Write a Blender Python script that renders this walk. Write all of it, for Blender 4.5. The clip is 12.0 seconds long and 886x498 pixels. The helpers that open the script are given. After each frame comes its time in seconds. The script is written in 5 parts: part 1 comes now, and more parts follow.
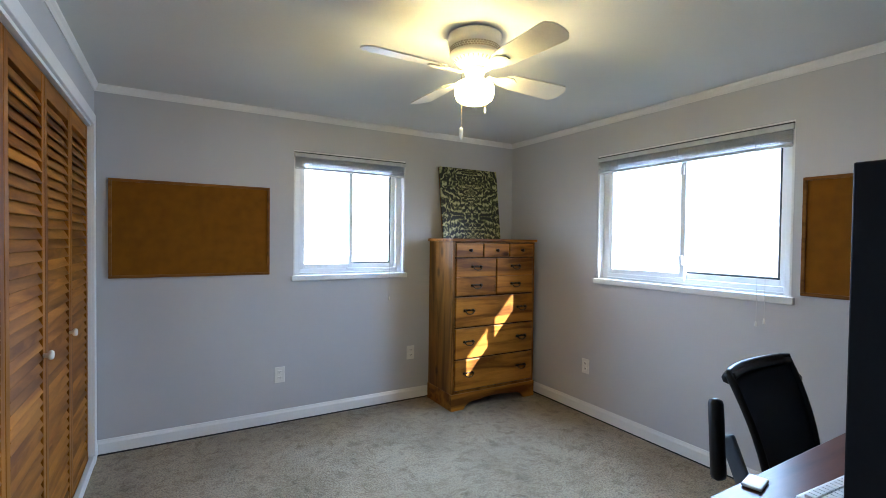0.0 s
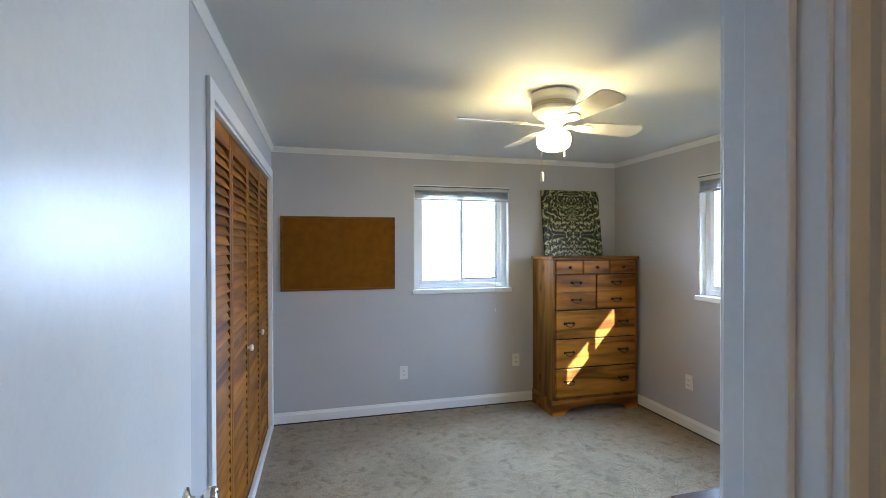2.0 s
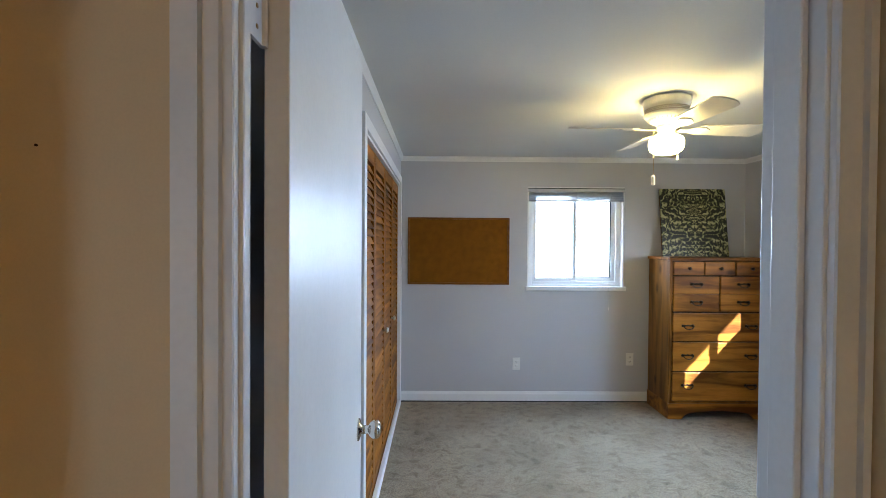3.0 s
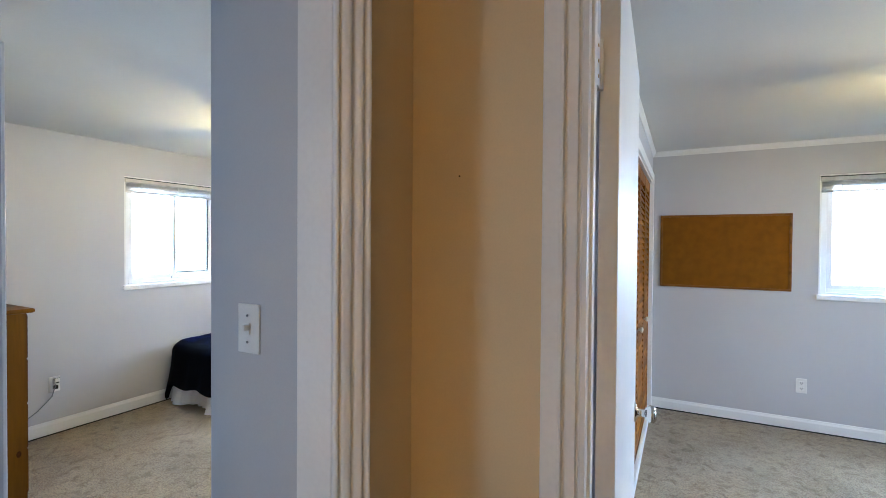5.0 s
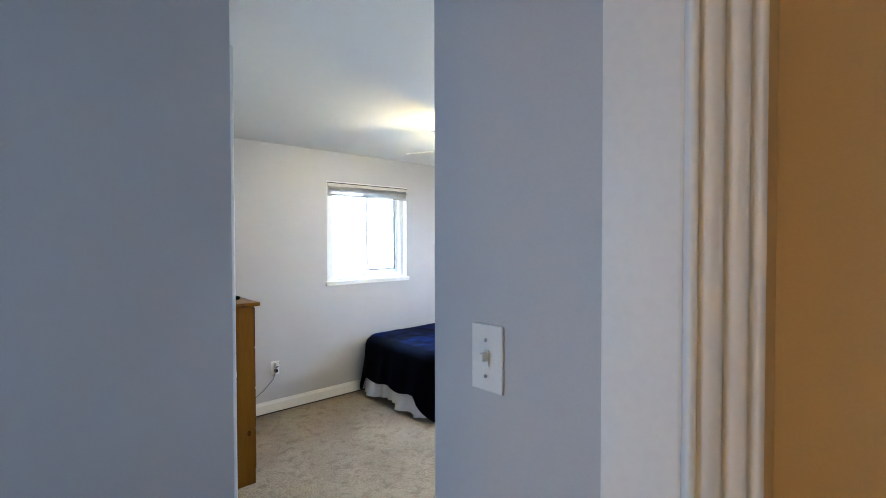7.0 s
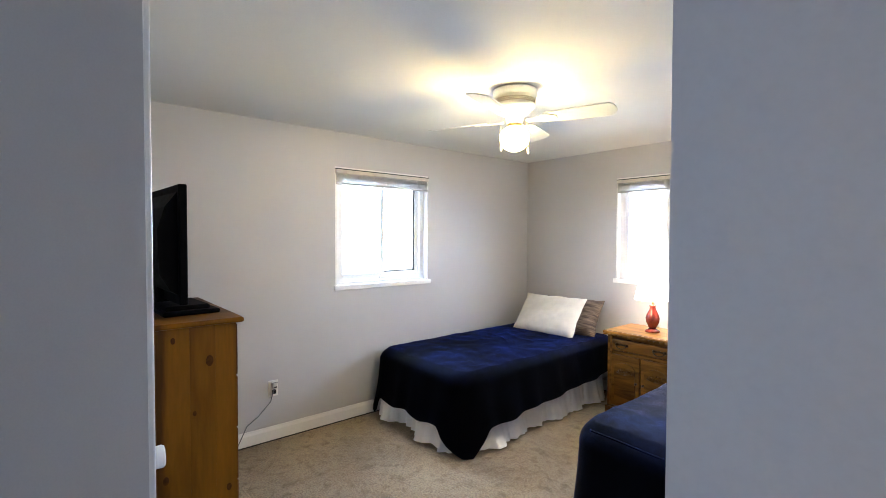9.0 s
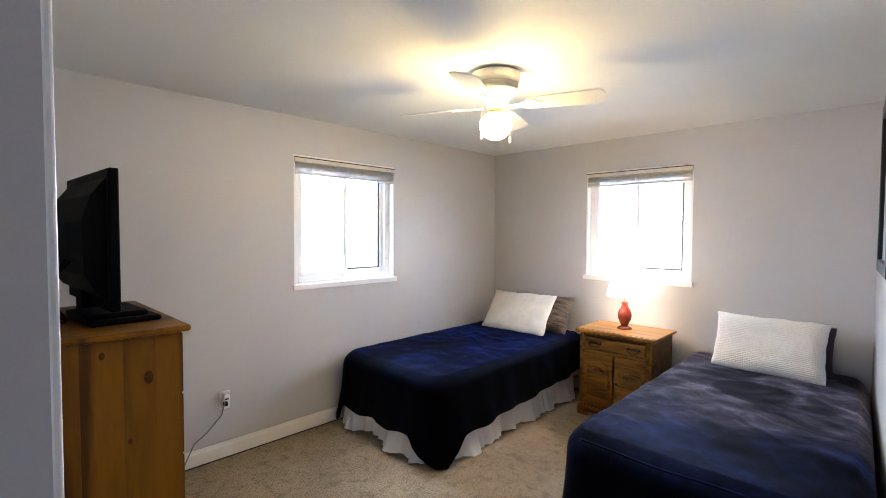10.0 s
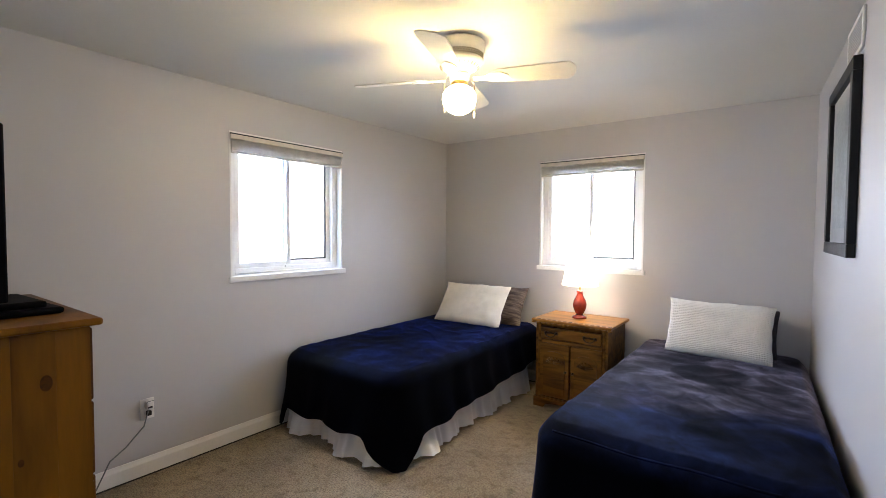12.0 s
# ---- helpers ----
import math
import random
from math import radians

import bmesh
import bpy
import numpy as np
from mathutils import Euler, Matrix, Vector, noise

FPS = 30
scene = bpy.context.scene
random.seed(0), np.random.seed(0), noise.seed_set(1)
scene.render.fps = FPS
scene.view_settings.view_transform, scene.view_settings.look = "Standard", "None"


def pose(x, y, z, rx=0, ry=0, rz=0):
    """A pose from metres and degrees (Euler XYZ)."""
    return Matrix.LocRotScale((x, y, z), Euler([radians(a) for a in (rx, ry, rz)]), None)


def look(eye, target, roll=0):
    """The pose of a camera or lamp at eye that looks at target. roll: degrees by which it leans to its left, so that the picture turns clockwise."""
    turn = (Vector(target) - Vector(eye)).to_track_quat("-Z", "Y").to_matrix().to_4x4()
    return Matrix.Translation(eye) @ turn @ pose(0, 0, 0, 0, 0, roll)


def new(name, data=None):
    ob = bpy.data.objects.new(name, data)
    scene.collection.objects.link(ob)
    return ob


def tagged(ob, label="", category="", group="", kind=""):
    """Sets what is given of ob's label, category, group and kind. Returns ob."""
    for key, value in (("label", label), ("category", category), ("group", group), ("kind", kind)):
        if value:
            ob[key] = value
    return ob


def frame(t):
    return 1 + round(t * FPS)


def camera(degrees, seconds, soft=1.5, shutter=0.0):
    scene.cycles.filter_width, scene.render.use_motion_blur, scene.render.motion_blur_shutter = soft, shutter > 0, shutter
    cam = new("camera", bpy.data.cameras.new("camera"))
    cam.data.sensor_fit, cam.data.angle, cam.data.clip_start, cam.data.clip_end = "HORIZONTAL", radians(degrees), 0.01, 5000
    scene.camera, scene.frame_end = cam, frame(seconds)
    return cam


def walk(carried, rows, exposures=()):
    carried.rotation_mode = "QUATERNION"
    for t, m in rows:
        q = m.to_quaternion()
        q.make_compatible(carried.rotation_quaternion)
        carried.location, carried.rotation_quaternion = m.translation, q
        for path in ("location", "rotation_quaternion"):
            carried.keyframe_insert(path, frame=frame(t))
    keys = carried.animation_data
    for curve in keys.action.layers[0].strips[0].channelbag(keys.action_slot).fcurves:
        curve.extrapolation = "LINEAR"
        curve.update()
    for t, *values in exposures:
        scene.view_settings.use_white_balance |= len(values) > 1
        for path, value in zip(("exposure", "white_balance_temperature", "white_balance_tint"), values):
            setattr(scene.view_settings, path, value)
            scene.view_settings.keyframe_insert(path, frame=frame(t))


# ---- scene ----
cam = camera(88.2, 12.0, soft=0.6)
PATH = [
    (0, (0.033, 0.507, 1.353), (1.038, 2.235, 1.313), 0.7),
    (0.5, (0.04, 0.431, 1.382), (1.015, 2.177, 1.348), 0.3),
    (1, (0.031, 0.301, 1.415), (0.908, 2.098, 1.39), -0.0),
    (1.5, (0.013, 0.153, 1.437), (0.741, 2.016, 1.425), -0.2),
    (2, (-0.006, 0.027, 1.46), (0.506, 1.96, 1.447), -0.1),
    (2.5, (-0.033, -0.133, 1.468), (0.237, 1.850, 1.455), 0.1),
    (3, (-0.055, -0.262, 1.474), (-0.033, 1.737, 1.447), 0.4),
    (3.2, (-0.071, -0.307, 1.463), (-0.148, 1.691, 1.431), 0.7),
    (4.8, (-0.157, -0.484, 1.455), (-1.002, 1.329, 1.42), 0.4),
    (5, (-0.158, -0.502, 1.461), (-1.087, 1.27, 1.431), 0.4),
    (5.5, (-0.202, -0.517, 1.461), (-1.308, 1.149, 1.44), 0.3),
    (6, (-0.296, -0.475, 1.45), (-1.565, 1.072, 1.439), 0.3),
    (6.5, (-0.381, -0.427, 1.454), (-1.77, 1.012, 1.429), 0.1),
    (7, (-0.514, -0.353, 1.459), (-1.997, 0.988, 1.418), -0.1),
    (7.5, (-0.669, -0.272, 1.461), (-2.205, 1.009, 1.414), -0.3),
    (7.7, (-0.732, -0.236, 1.453), (-2.286, 1.022, 1.41), -0.1),
    (9.3, (-1.125, 0.028, 1.461), (-2.626, 1.347, 1.398), 0.4),
    (9.5, (-1.157, 0.030, 1.462), (-2.631, 1.381, 1.393), 0.4),
    (10, (-1.309, 0.069, 1.457), (-2.7, 1.505, 1.383), 0.3),
    (10.5, (-1.397, 0.074, 1.428), (-2.708, 1.583, 1.362), 0.1),
    (11, (-1.427, 0.115, 1.408), (-2.691, 1.663, 1.341), 0.1),
    (11.5, (-1.465, 0.142, 1.401), (-2.69, 1.721, 1.324), 0.2),
    (12, (-1.503, 0.142, 1.375), (-2.698, 1.744, 1.297), 0.4),
]
walk(cam, [(t, look(eye, target, roll)) for t, eye, target, roll in PATH], [(0, 2.60, 5080, 10), (2, 2.68, 5150, 10), (3.2, 2.71, 5200, 10), (5, 3.26, 5150, 10), (6, 3.36, 5080, 10), (7.7, 3.28, 5080, 10), (9.3, 3.22, 5650, 16), (10.5, 2.89, 5800, 18), (12, 2.71, 5800, 18)])

# ---- world, sun and window light ----
world = bpy.data.worlds.new("sky")
scene.world = world
world.use_nodes = True
wn = world.node_tree.nodes
sky = wn.new("ShaderNodeTexSky")
sky.sky_type, sky.sun_disc = "NISHITA", False
sky.sun_elevation, sky.sun_rotation = radians(25.7), radians(154.1)
world.node_tree.links.new(sky.outputs["Color"], wn["Background"].inputs["Color"])
wn["Background"].inputs["Strength"].default_value = 0.05

SUN = Vector((-0.486, 1.0, -0.535)).normalized()
sun = new("sun", bpy.data.lights.new("sun", "SUN"))
sun.data.energy, sun.data.angle, sun.data.color = 5.0, radians(0.5), (1.0, 0.96, 0.90)
sun.rotation_mode = "QUATERNION"
sun.rotation_quaternion = SUN.to_track_quat("-Z", "Y")
sun.location = (6, -9, 6)


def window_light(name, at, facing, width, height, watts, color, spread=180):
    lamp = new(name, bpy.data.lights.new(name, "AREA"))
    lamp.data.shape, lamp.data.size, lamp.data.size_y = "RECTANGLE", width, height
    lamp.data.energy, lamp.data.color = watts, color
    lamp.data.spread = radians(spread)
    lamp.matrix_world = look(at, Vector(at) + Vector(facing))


window_light("skylight_east", (3.20, 2.29, 1.58), (-1, 0, -0.78), 1.26, 0.94, 10.2, (0.60, 0.78, 1.0), 130)
window_light("skylight_north_office", (1.22, 4.37, 1.58), (0, -1, -0.85), 0.90, 0.94, 8.0, (0.60, 0.78, 1.0), 125)
window_light("skylight_north_bedroom", (-2.83, 4.37, 1.58), (0, -1, -0.75), 0.90, 0.94, 6.9, (0.58, 0.77, 1.0), 150)
window_light("skylight_west", (-4.72, 2.12, 1.58), (1, 0, -0.75), 0.90, 0.94, 7.6, (0.58, 0.77, 1.0), 150)
# Added fill lamp behind an unseen opening, for the cool light in the entry.
window_light("entry_fill_light", (-1.80, -1.60, 1.15), (0.30, 1, 0), 0.40, 1.8, 1.0, (0.72, 0.87, 1.0))

# ---- materials ----


def mat(name, color, rough=0.6, metal=0.0, vary=0.12, scale=6.0, fine=120.0, bump=0.05, dist=0.002, tint=None, spread=0.0,
        stretch=(1, 1, 1), sheen=0.0, coat=0.0, spec=0.5):
    """Base colour varied at two scales, a fine relief, and an optional second colour in broad patches."""
    m = bpy.data.materials.new(name)
    m.use_nodes = True
    n, l = m.node_tree.nodes, m.node_tree.links
    b = n["Principled BSDF"]
    co = n.new("ShaderNodeTexCoord")
    mp = n.new("ShaderNodeMapping")
    mp.inputs["Scale"].default_value = stretch
    l.new(co.outputs["Object"], mp.inputs["Vector"])
    big, small = n.new("ShaderNodeTexNoise"), n.new("ShaderNodeTexNoise")
    for tex, s in ((big, scale), (small, fine)):
        tex.inputs["Scale"].default_value = s
        tex.inputs["Detail"].default_value = 5
        l.new(mp.outputs["Vector"], tex.inputs["Vector"])
    c2 = tint or tuple(c * (1 - 2.2 * vary) for c in color)
    ramp = n.new("ShaderNodeValToRGB")
    ramp.color_ramp.elements[0].position, ramp.color_ramp.elements[1].position = 0.35, 0.65
    ramp.color_ramp.elements[0].color, ramp.color_ramp.elements[1].color = (*c2, 1), (*color, 1)
    l.new(big.outputs["Fac"], ramp.inputs["Fac"])
    mix = n.new("ShaderNodeMix")
    mix.data_type, mix.blend_type = "RGBA", "MULTIPLY"
    mix.inputs["Factor"].default_value = min(1.0, vary * 3)
    r2 = n.new("ShaderNodeValToRGB")
    r2.color_ramp.elements[0].position, r2.color_ramp.elements[1].position = 0.3, 0.6
    r2.color_ramp.elements[0].color, r2.color_ramp.elements[1].color = (0.6, 0.6, 0.6, 1), (1, 1, 1, 1)
    l.new(small.outputs["Fac"], r2.inputs["Fac"])
    l.new(ramp.outputs["Color"], mix.inputs["A"])
    l.new(r2.outputs["Color"], mix.inputs["B"])
    out = mix.outputs["Result"]
    if spread:
        info, hsv, mr = n.new("ShaderNodeObjectInfo"), n.new("ShaderNodeHueSaturation"), n.new("ShaderNodeMapRange")
        mr.inputs["To Min"].default_value, mr.inputs["To Max"].default_value = 1 - spread, 1 + spread
        l.new(info.outputs["Random"], mr.inputs["Value"])
        l.new(mr.outputs["Result"], hsv.inputs["Value"])
        l.new(out, hsv.inputs["Color"])
        out = hsv.outputs["Color"]
    l.new(out, b.inputs["Base Color"])
    rr = n.new("ShaderNodeMapRange")
    rr.inputs["To Min"].default_value, rr.inputs["To Max"].default_value = max(0.02, rough - 0.08), min(1, rough + 0.08)
    l.new(big.outputs["Fac"], rr.inputs["Value"])
    l.new(rr.outputs["Result"], b.inputs["Roughness"])
    bp = n.new("ShaderNodeBump")
    bp.inputs["Strength"].default_value, bp.inputs["Distance"].default_value = min(1, bump * 4), dist
    l.new(small.outputs["Fac"], bp.inputs["Height"])
    l.new(bp.outputs["Normal"], b.inputs["Normal"])
    b.inputs["Metallic"].default_value = metal
    b.inputs["Specular IOR Level"].default_value = spec
    b.inputs["Sheen Weight"].default_value = sheen
    b.inputs["Coat Weight"].default_value = coat
    return m


def wood(name, dark, light, along="Z", rough=0.4, ring=26.0, knots=True, spread=0.0, coat=0.03):
    """Grain in long bands along one axis, with a few dark knots."""
    m = bpy.data.materials.new(name)
    m.use_nodes = True
    n, l = m.node_tree.nodes, m.node_tree.links
    b = n["Principled BSDF"]
    co, mp = n.new("ShaderNodeTexCoord"), n.new("ShaderNodeMapping")
    mp.inputs["Scale"].default_value = [0.12 if a == along else 1.0 for a in "XYZ"]
    info = n.new("ShaderNodeObjectInfo")
    add = n.new("ShaderNodeVectorMath")
    l.new(co.outputs["Object"], add.inputs[0])
    l.new(info.outputs["Random"], add.inputs[1])
    l.new(add.outputs["Vector"], mp.inputs["Vector"])
    g, f = n.new("ShaderNodeTexNoise"), n.new("ShaderNodeTexNoise")
    g.inputs["Scale"].default_value, g.inputs["Detail"].default_value, g.inputs["Distortion"].default_value = ring * 0.45, 6, 0.8
    f.inputs["Scale"].default_value, f.inputs["Detail"].default_value = ring * 6, 4
    l.new(mp.outputs["Vector"], g.inputs["Vector"])
    l.new(mp.outputs["Vector"], f.inputs["Vector"])
    ramp = n.new("ShaderNodeValToRGB")
    e = ramp.color_ramp.elements
    e[0].position, e[1].position = 0.36, 0.62
    e[0].color, e[1].color = (*dark, 1), (*light, 1)
    mid = ramp.color_ramp.elements.new(0.5)
    mid.color = (*[a * 0.4 + c * 0.6 for a, c in zip(dark, light)], 1)
    l.new(g.outputs["Fac"], ramp.inputs["Fac"])
    mix = n.new("ShaderNodeMix")
    mix.data_type, mix.blend_type = "RGBA", "MULTIPLY"
    mix.inputs["Factor"].default_value = 0.35
    l.new(ramp.outputs["Color"], mix.inputs["A"])
    l.new(f.outputs["Fac"], mix.inputs["B"])
    out = mix.outputs["Result"]
    if knots:
        v, kr, km, kmap = n.new("ShaderNodeTexVoronoi"), n.new("ShaderNodeValToRGB"), n.new("ShaderNodeMix"), n.new("ShaderNodeMapping")
        kmap.inputs["Scale"].default_value = [0.55 if a == along else 1.0 for a in "XYZ"]
        l.new(add.outputs["Vector"], kmap.inputs["Vector"])
        l.new(kmap.outputs["Vector"], v.inputs["Vector"])
        v.inputs["Scale"].default_value = 5.2
        kr.color_ramp.elements[0].position, kr.color_ramp.elements[1].position = 0.06, 0.17
        kr.color_ramp.elements[0].color, kr.color_ramp.elements[1].color = (0.22, 0.14, 0.10, 1), (1, 1, 1, 1)
        l.new(v.outputs["Distance"], kr.inputs["Fac"])
        km.data_type, km.blend_type = "RGBA", "MULTIPLY"
        km.inputs["Factor"].default_value = 0.9
        l.new(out, km.inputs["A"])
        l.new(kr.outputs["Color"], km.inputs["B"])
        out = km.outputs["Result"]
    if spread:
        hsv, mr = n.new("ShaderNodeHueSaturation"), n.new("ShaderNodeMapRange")
        mr.inputs["To Min"].default_value, mr.inputs["To Max"].default_value = 1 - spread, 1 + spread
        l.new(info.outputs["Random"], mr.inputs["Value"])
        l.new(mr.outputs["Result"], hsv.inputs["Value"])
        l.new(out, hsv.inputs["Color"])
        out = hsv.outputs["Color"]
    l.new(out, b.inputs["Base Color"])
    b.inputs["Roughness"].default_value = rough
    b.inputs["Specular IOR Level"].default_value = 0.14
    b.inputs["Coat Weight"].default_value, b.inputs["Coat Roughness"].default_value = coat, 0.3
    bp = n.new("ShaderNodeBump")
    bp.inputs["Strength"].default_value, bp.inputs["Distance"].default_value = 0.25, 0.0008
    l.new(f.outputs["Fac"], bp.inputs["Height"])
    l.new(bp.outputs["Normal"], b.inputs["Normal"])
    return m


def glow(name, color, strength):
    m = bpy.data.materials.new(name)
    m.use_nodes = True
    b = m.node_tree.nodes["Principled BSDF"]
    b.inputs["Base Color"].default_value = (0.9, 0.88, 0.84, 1)
    b.inputs["Roughness"].default_value = 0.25
    b.inputs["Emission Color"].default_value = (*color, 1)
    b.inputs["Emission Strength"].default_value = strength
    return m


def clear_glass():
    m = bpy.data.materials.new("window_glass")
    m.use_nodes = True
    n, l = m.node_tree.nodes, m.node_tree.links
    mix, tr, gl = n.new("ShaderNodeMixShader"), n.new("ShaderNodeBsdfTransparent"), n.new("ShaderNodeBsdfGlossy")
    gl.inputs["Roughness"].default_value = 0.02
    mix.inputs["Fac"].default_value = 0.04
    l.new(tr.outputs["BSDF"], mix.inputs[1])
    l.new(gl.outputs["BSDF"], mix.inputs[2])
    l.new(mix.outputs["Shader"], n["Material Output"].inputs["Surface"])
    return m


def damask():
    """A mirrored scroll pattern in pale green on dark green."""
    m = bpy.data.materials.new("damask_canvas")
    m.use_nodes = True
    n, l = m.node_tree.nodes, m.node_tree.links
    b = n["Principled BSDF"]
    co, sep, ab, com = n.new("ShaderNodeTexCoord"), n.new("ShaderNodeSeparateXYZ"), n.new("ShaderNodeMath"), n.new("ShaderNodeCombineXYZ")
    ab.operation = "ABSOLUTE"
    l.new(co.outputs["Object"], sep.inputs["Vector"])
    l.new(sep.outputs["X"], ab.inputs[0])
    l.new(ab.outputs["Value"], com.inputs["X"])
    l.new(sep.outputs["Z"], com.inputs["Y"])
    def calc(op, p, q=None, r=None):
        k = n.new("ShaderNodeMath")
        k.operation = op
        for i, x in enumerate((p, q, r)):
            if x is None:
                continue
            if isinstance(x, (int, float)):
                k.inputs[i].default_value = x
            else:
                l.new(x, k.inputs[i])
        return k.outputs["Value"]

    wob = n.new("ShaderNodeTexNoise")
    wob.inputs["Scale"].default_value, wob.inputs["Detail"].default_value = 13, 4
    l.new(com.outputs["Vector"], wob.inputs["Vector"])
    jit = calc("MULTIPLY_ADD", wob.outputs["Fac"], 0.24, -0.12)
    x = calc("ADD", ab.outputs["Value"], jit)
    # two medallions, one above the other, so that the scrolls meet in the middle
    zc = calc("SUBTRACT", calc("PINGPONG", calc("ADD", sep.outputs["Z"], 0.10), 0.30), 0.10)
    rad = calc("SQRT", calc("ADD", calc("MULTIPLY", x, x), calc("MULTIPLY", zc, zc)))
    ang = calc("ARCTAN2", zc, x)
    petals = calc("SINE", calc("MULTIPLY_ADD", rad, 125.0, calc("MULTIPLY", calc("SINE", calc("MULTIPLY", ang, 7.0)), 2.6)))
    scroll = calc("SINE", calc("MULTIPLY_ADD", ang, 17.0, calc("MULTIPLY", rad, 64.0)))
    fine = n.new("ShaderNodeTexNoise")
    fine.inputs["Scale"].default_value, fine.inputs["Detail"].default_value = 55, 4
    l.new(com.outputs["Vector"], fine.inputs["Vector"])
    mixed = calc("ADD", calc("MULTIPLY", petals, 0.22), calc("MULTIPLY", scroll, 0.20))
    mul = n.new("ShaderNodeMath")
    mul.operation = "ADD"
    l.new(mixed, mul.inputs[0])
    l.new(fine.outputs["Fac"], mul.inputs[1])
    ramp = n.new("ShaderNodeValToRGB")
    e = ramp.color_ramp.elements
    e[0].position, e[1].position = 0.44, 0.60
    e[0].color, e[1].color = (0.006, 0.010, 0.004, 1), (0.150, 0.155, 0.045, 1)
    edge = e.new(0.86)
    edge.color = (0.46, 0.43, 0.20, 1)
    l.new(mul.outputs["Value"], ramp.inputs["Fac"])
    l.new(ramp.outputs["Color"], b.inputs["Base Color"])
    b.inputs["Roughness"].default_value = 0.45
    bp = n.new("ShaderNodeBump")
    bp.inputs["Strength"].default_value, bp.inputs["Distance"].default_value = 0.3, 0.002
    l.new(mul.outputs["Value"], bp.inputs["Height"])
    l.new(bp.outputs["Normal"], b.inputs["Normal"])
    return m


def velvet(name, near, far=None, start=0.0, end=1.0, patch=None):
    """Plush pile, each colour a (dark, light) pair: brushed streaks where the pile lies the other way, and a second pair towards +y."""
    m = bpy.data.materials.new(name)
    m.use_nodes = True
    n, l = m.node_tree.nodes, m.node_tree.links
    b = n["Principled BSDF"]
    co = n.new("ShaderNodeTexCoord")

    def noise_at(scale, detail, distort, rough=0.55):
        t = n.new("ShaderNodeTexNoise")
        t.inputs["Scale"].default_value, t.inputs["Detail"].default_value = scale, detail
        t.inputs["Distortion"].default_value, t.inputs["Roughness"].default_value = distort, rough
        l.new(co.outputs["Object"], t.inputs["Vector"])
        return t.outputs["Fac"]

    def span(value, a, c, lo=0.0, hi=1.0):
        r = n.new("ShaderNodeMapRange")
        r.interpolation_type = "SMOOTHSTEP"
        for key, x in (("From Min", a), ("From Max", c), ("To Min", lo), ("To Max", hi)):
            r.inputs[key].default_value = x
        l.new(value, r.inputs["Value"])
        return r.outputs["Result"]

    def blend(fac, p, q):
        x = n.new("ShaderNodeMix")
        x.data_type = "RGBA"
        l.new(fac, x.inputs["Factor"])
        for key, c in (("A", p), ("B", q)):
            if isinstance(c, tuple):
                x.inputs[key].default_value = (*c, 1)
            else:
                l.new(c, x.inputs[key])
        return x.outputs["Result"]

    def times(p, q, op="MULTIPLY"):
        k = n.new("ShaderNodeMath")
        k.operation = op
        for i, x in enumerate((p, q)):
            if isinstance(x, float):
                k.inputs[i].default_value = x
            else:
                l.new(x, k.inputs[i])
        return k.outputs["Value"]

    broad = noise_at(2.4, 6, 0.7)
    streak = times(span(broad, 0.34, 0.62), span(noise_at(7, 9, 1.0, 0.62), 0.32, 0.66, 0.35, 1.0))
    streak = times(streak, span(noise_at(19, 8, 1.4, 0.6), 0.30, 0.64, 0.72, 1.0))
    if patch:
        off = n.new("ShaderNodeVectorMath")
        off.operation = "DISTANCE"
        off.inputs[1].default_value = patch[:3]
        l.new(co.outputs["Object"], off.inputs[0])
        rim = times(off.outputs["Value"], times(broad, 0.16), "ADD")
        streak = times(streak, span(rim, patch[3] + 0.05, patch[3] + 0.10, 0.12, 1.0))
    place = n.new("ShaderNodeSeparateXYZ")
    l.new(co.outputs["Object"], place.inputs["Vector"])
    streak = times(streak, span(place.outputs["Z"], 0.44, 0.56, 0.10, 1.0))  # streaks fade below the top: the hanging sides' shade is put in colour
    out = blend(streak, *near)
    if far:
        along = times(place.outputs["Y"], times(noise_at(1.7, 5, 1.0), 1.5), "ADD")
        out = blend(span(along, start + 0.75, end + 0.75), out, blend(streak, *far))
    deep = n.new("ShaderNodeVectorMath")
    deep.operation = "SCALE"
    deep.inputs["Scale"].default_value = 0.5
    l.new(out, deep.inputs[0])
    l.new(deep.outputs["Vector"], b.inputs["Base Color"])
    b.inputs["Roughness"].default_value = 0.8
    b.inputs["Specular IOR Level"].default_value = 0.04
    boost = n.new("ShaderNodeVectorMath")
    boost.operation = "SCALE"
    boost.inputs["Scale"].default_value = 18.0
    l.new(out, boost.inputs[0])
    l.new(boost.outputs["Vector"], b.inputs["Sheen Tint"])
    b.inputs["Sheen Weight"].default_value, b.inputs["Sheen Roughness"].default_value = 0.8, 0.24
    bp = n.new("ShaderNodeBump")
    bp.inputs["Strength"].default_value, bp.inputs["Distance"].default_value = 0.3, 0.002
    l.new(noise_at(420, 2, 0.0), bp.inputs["Height"])
    l.new(bp.outputs["Normal"], b.inputs["Normal"])
    return m


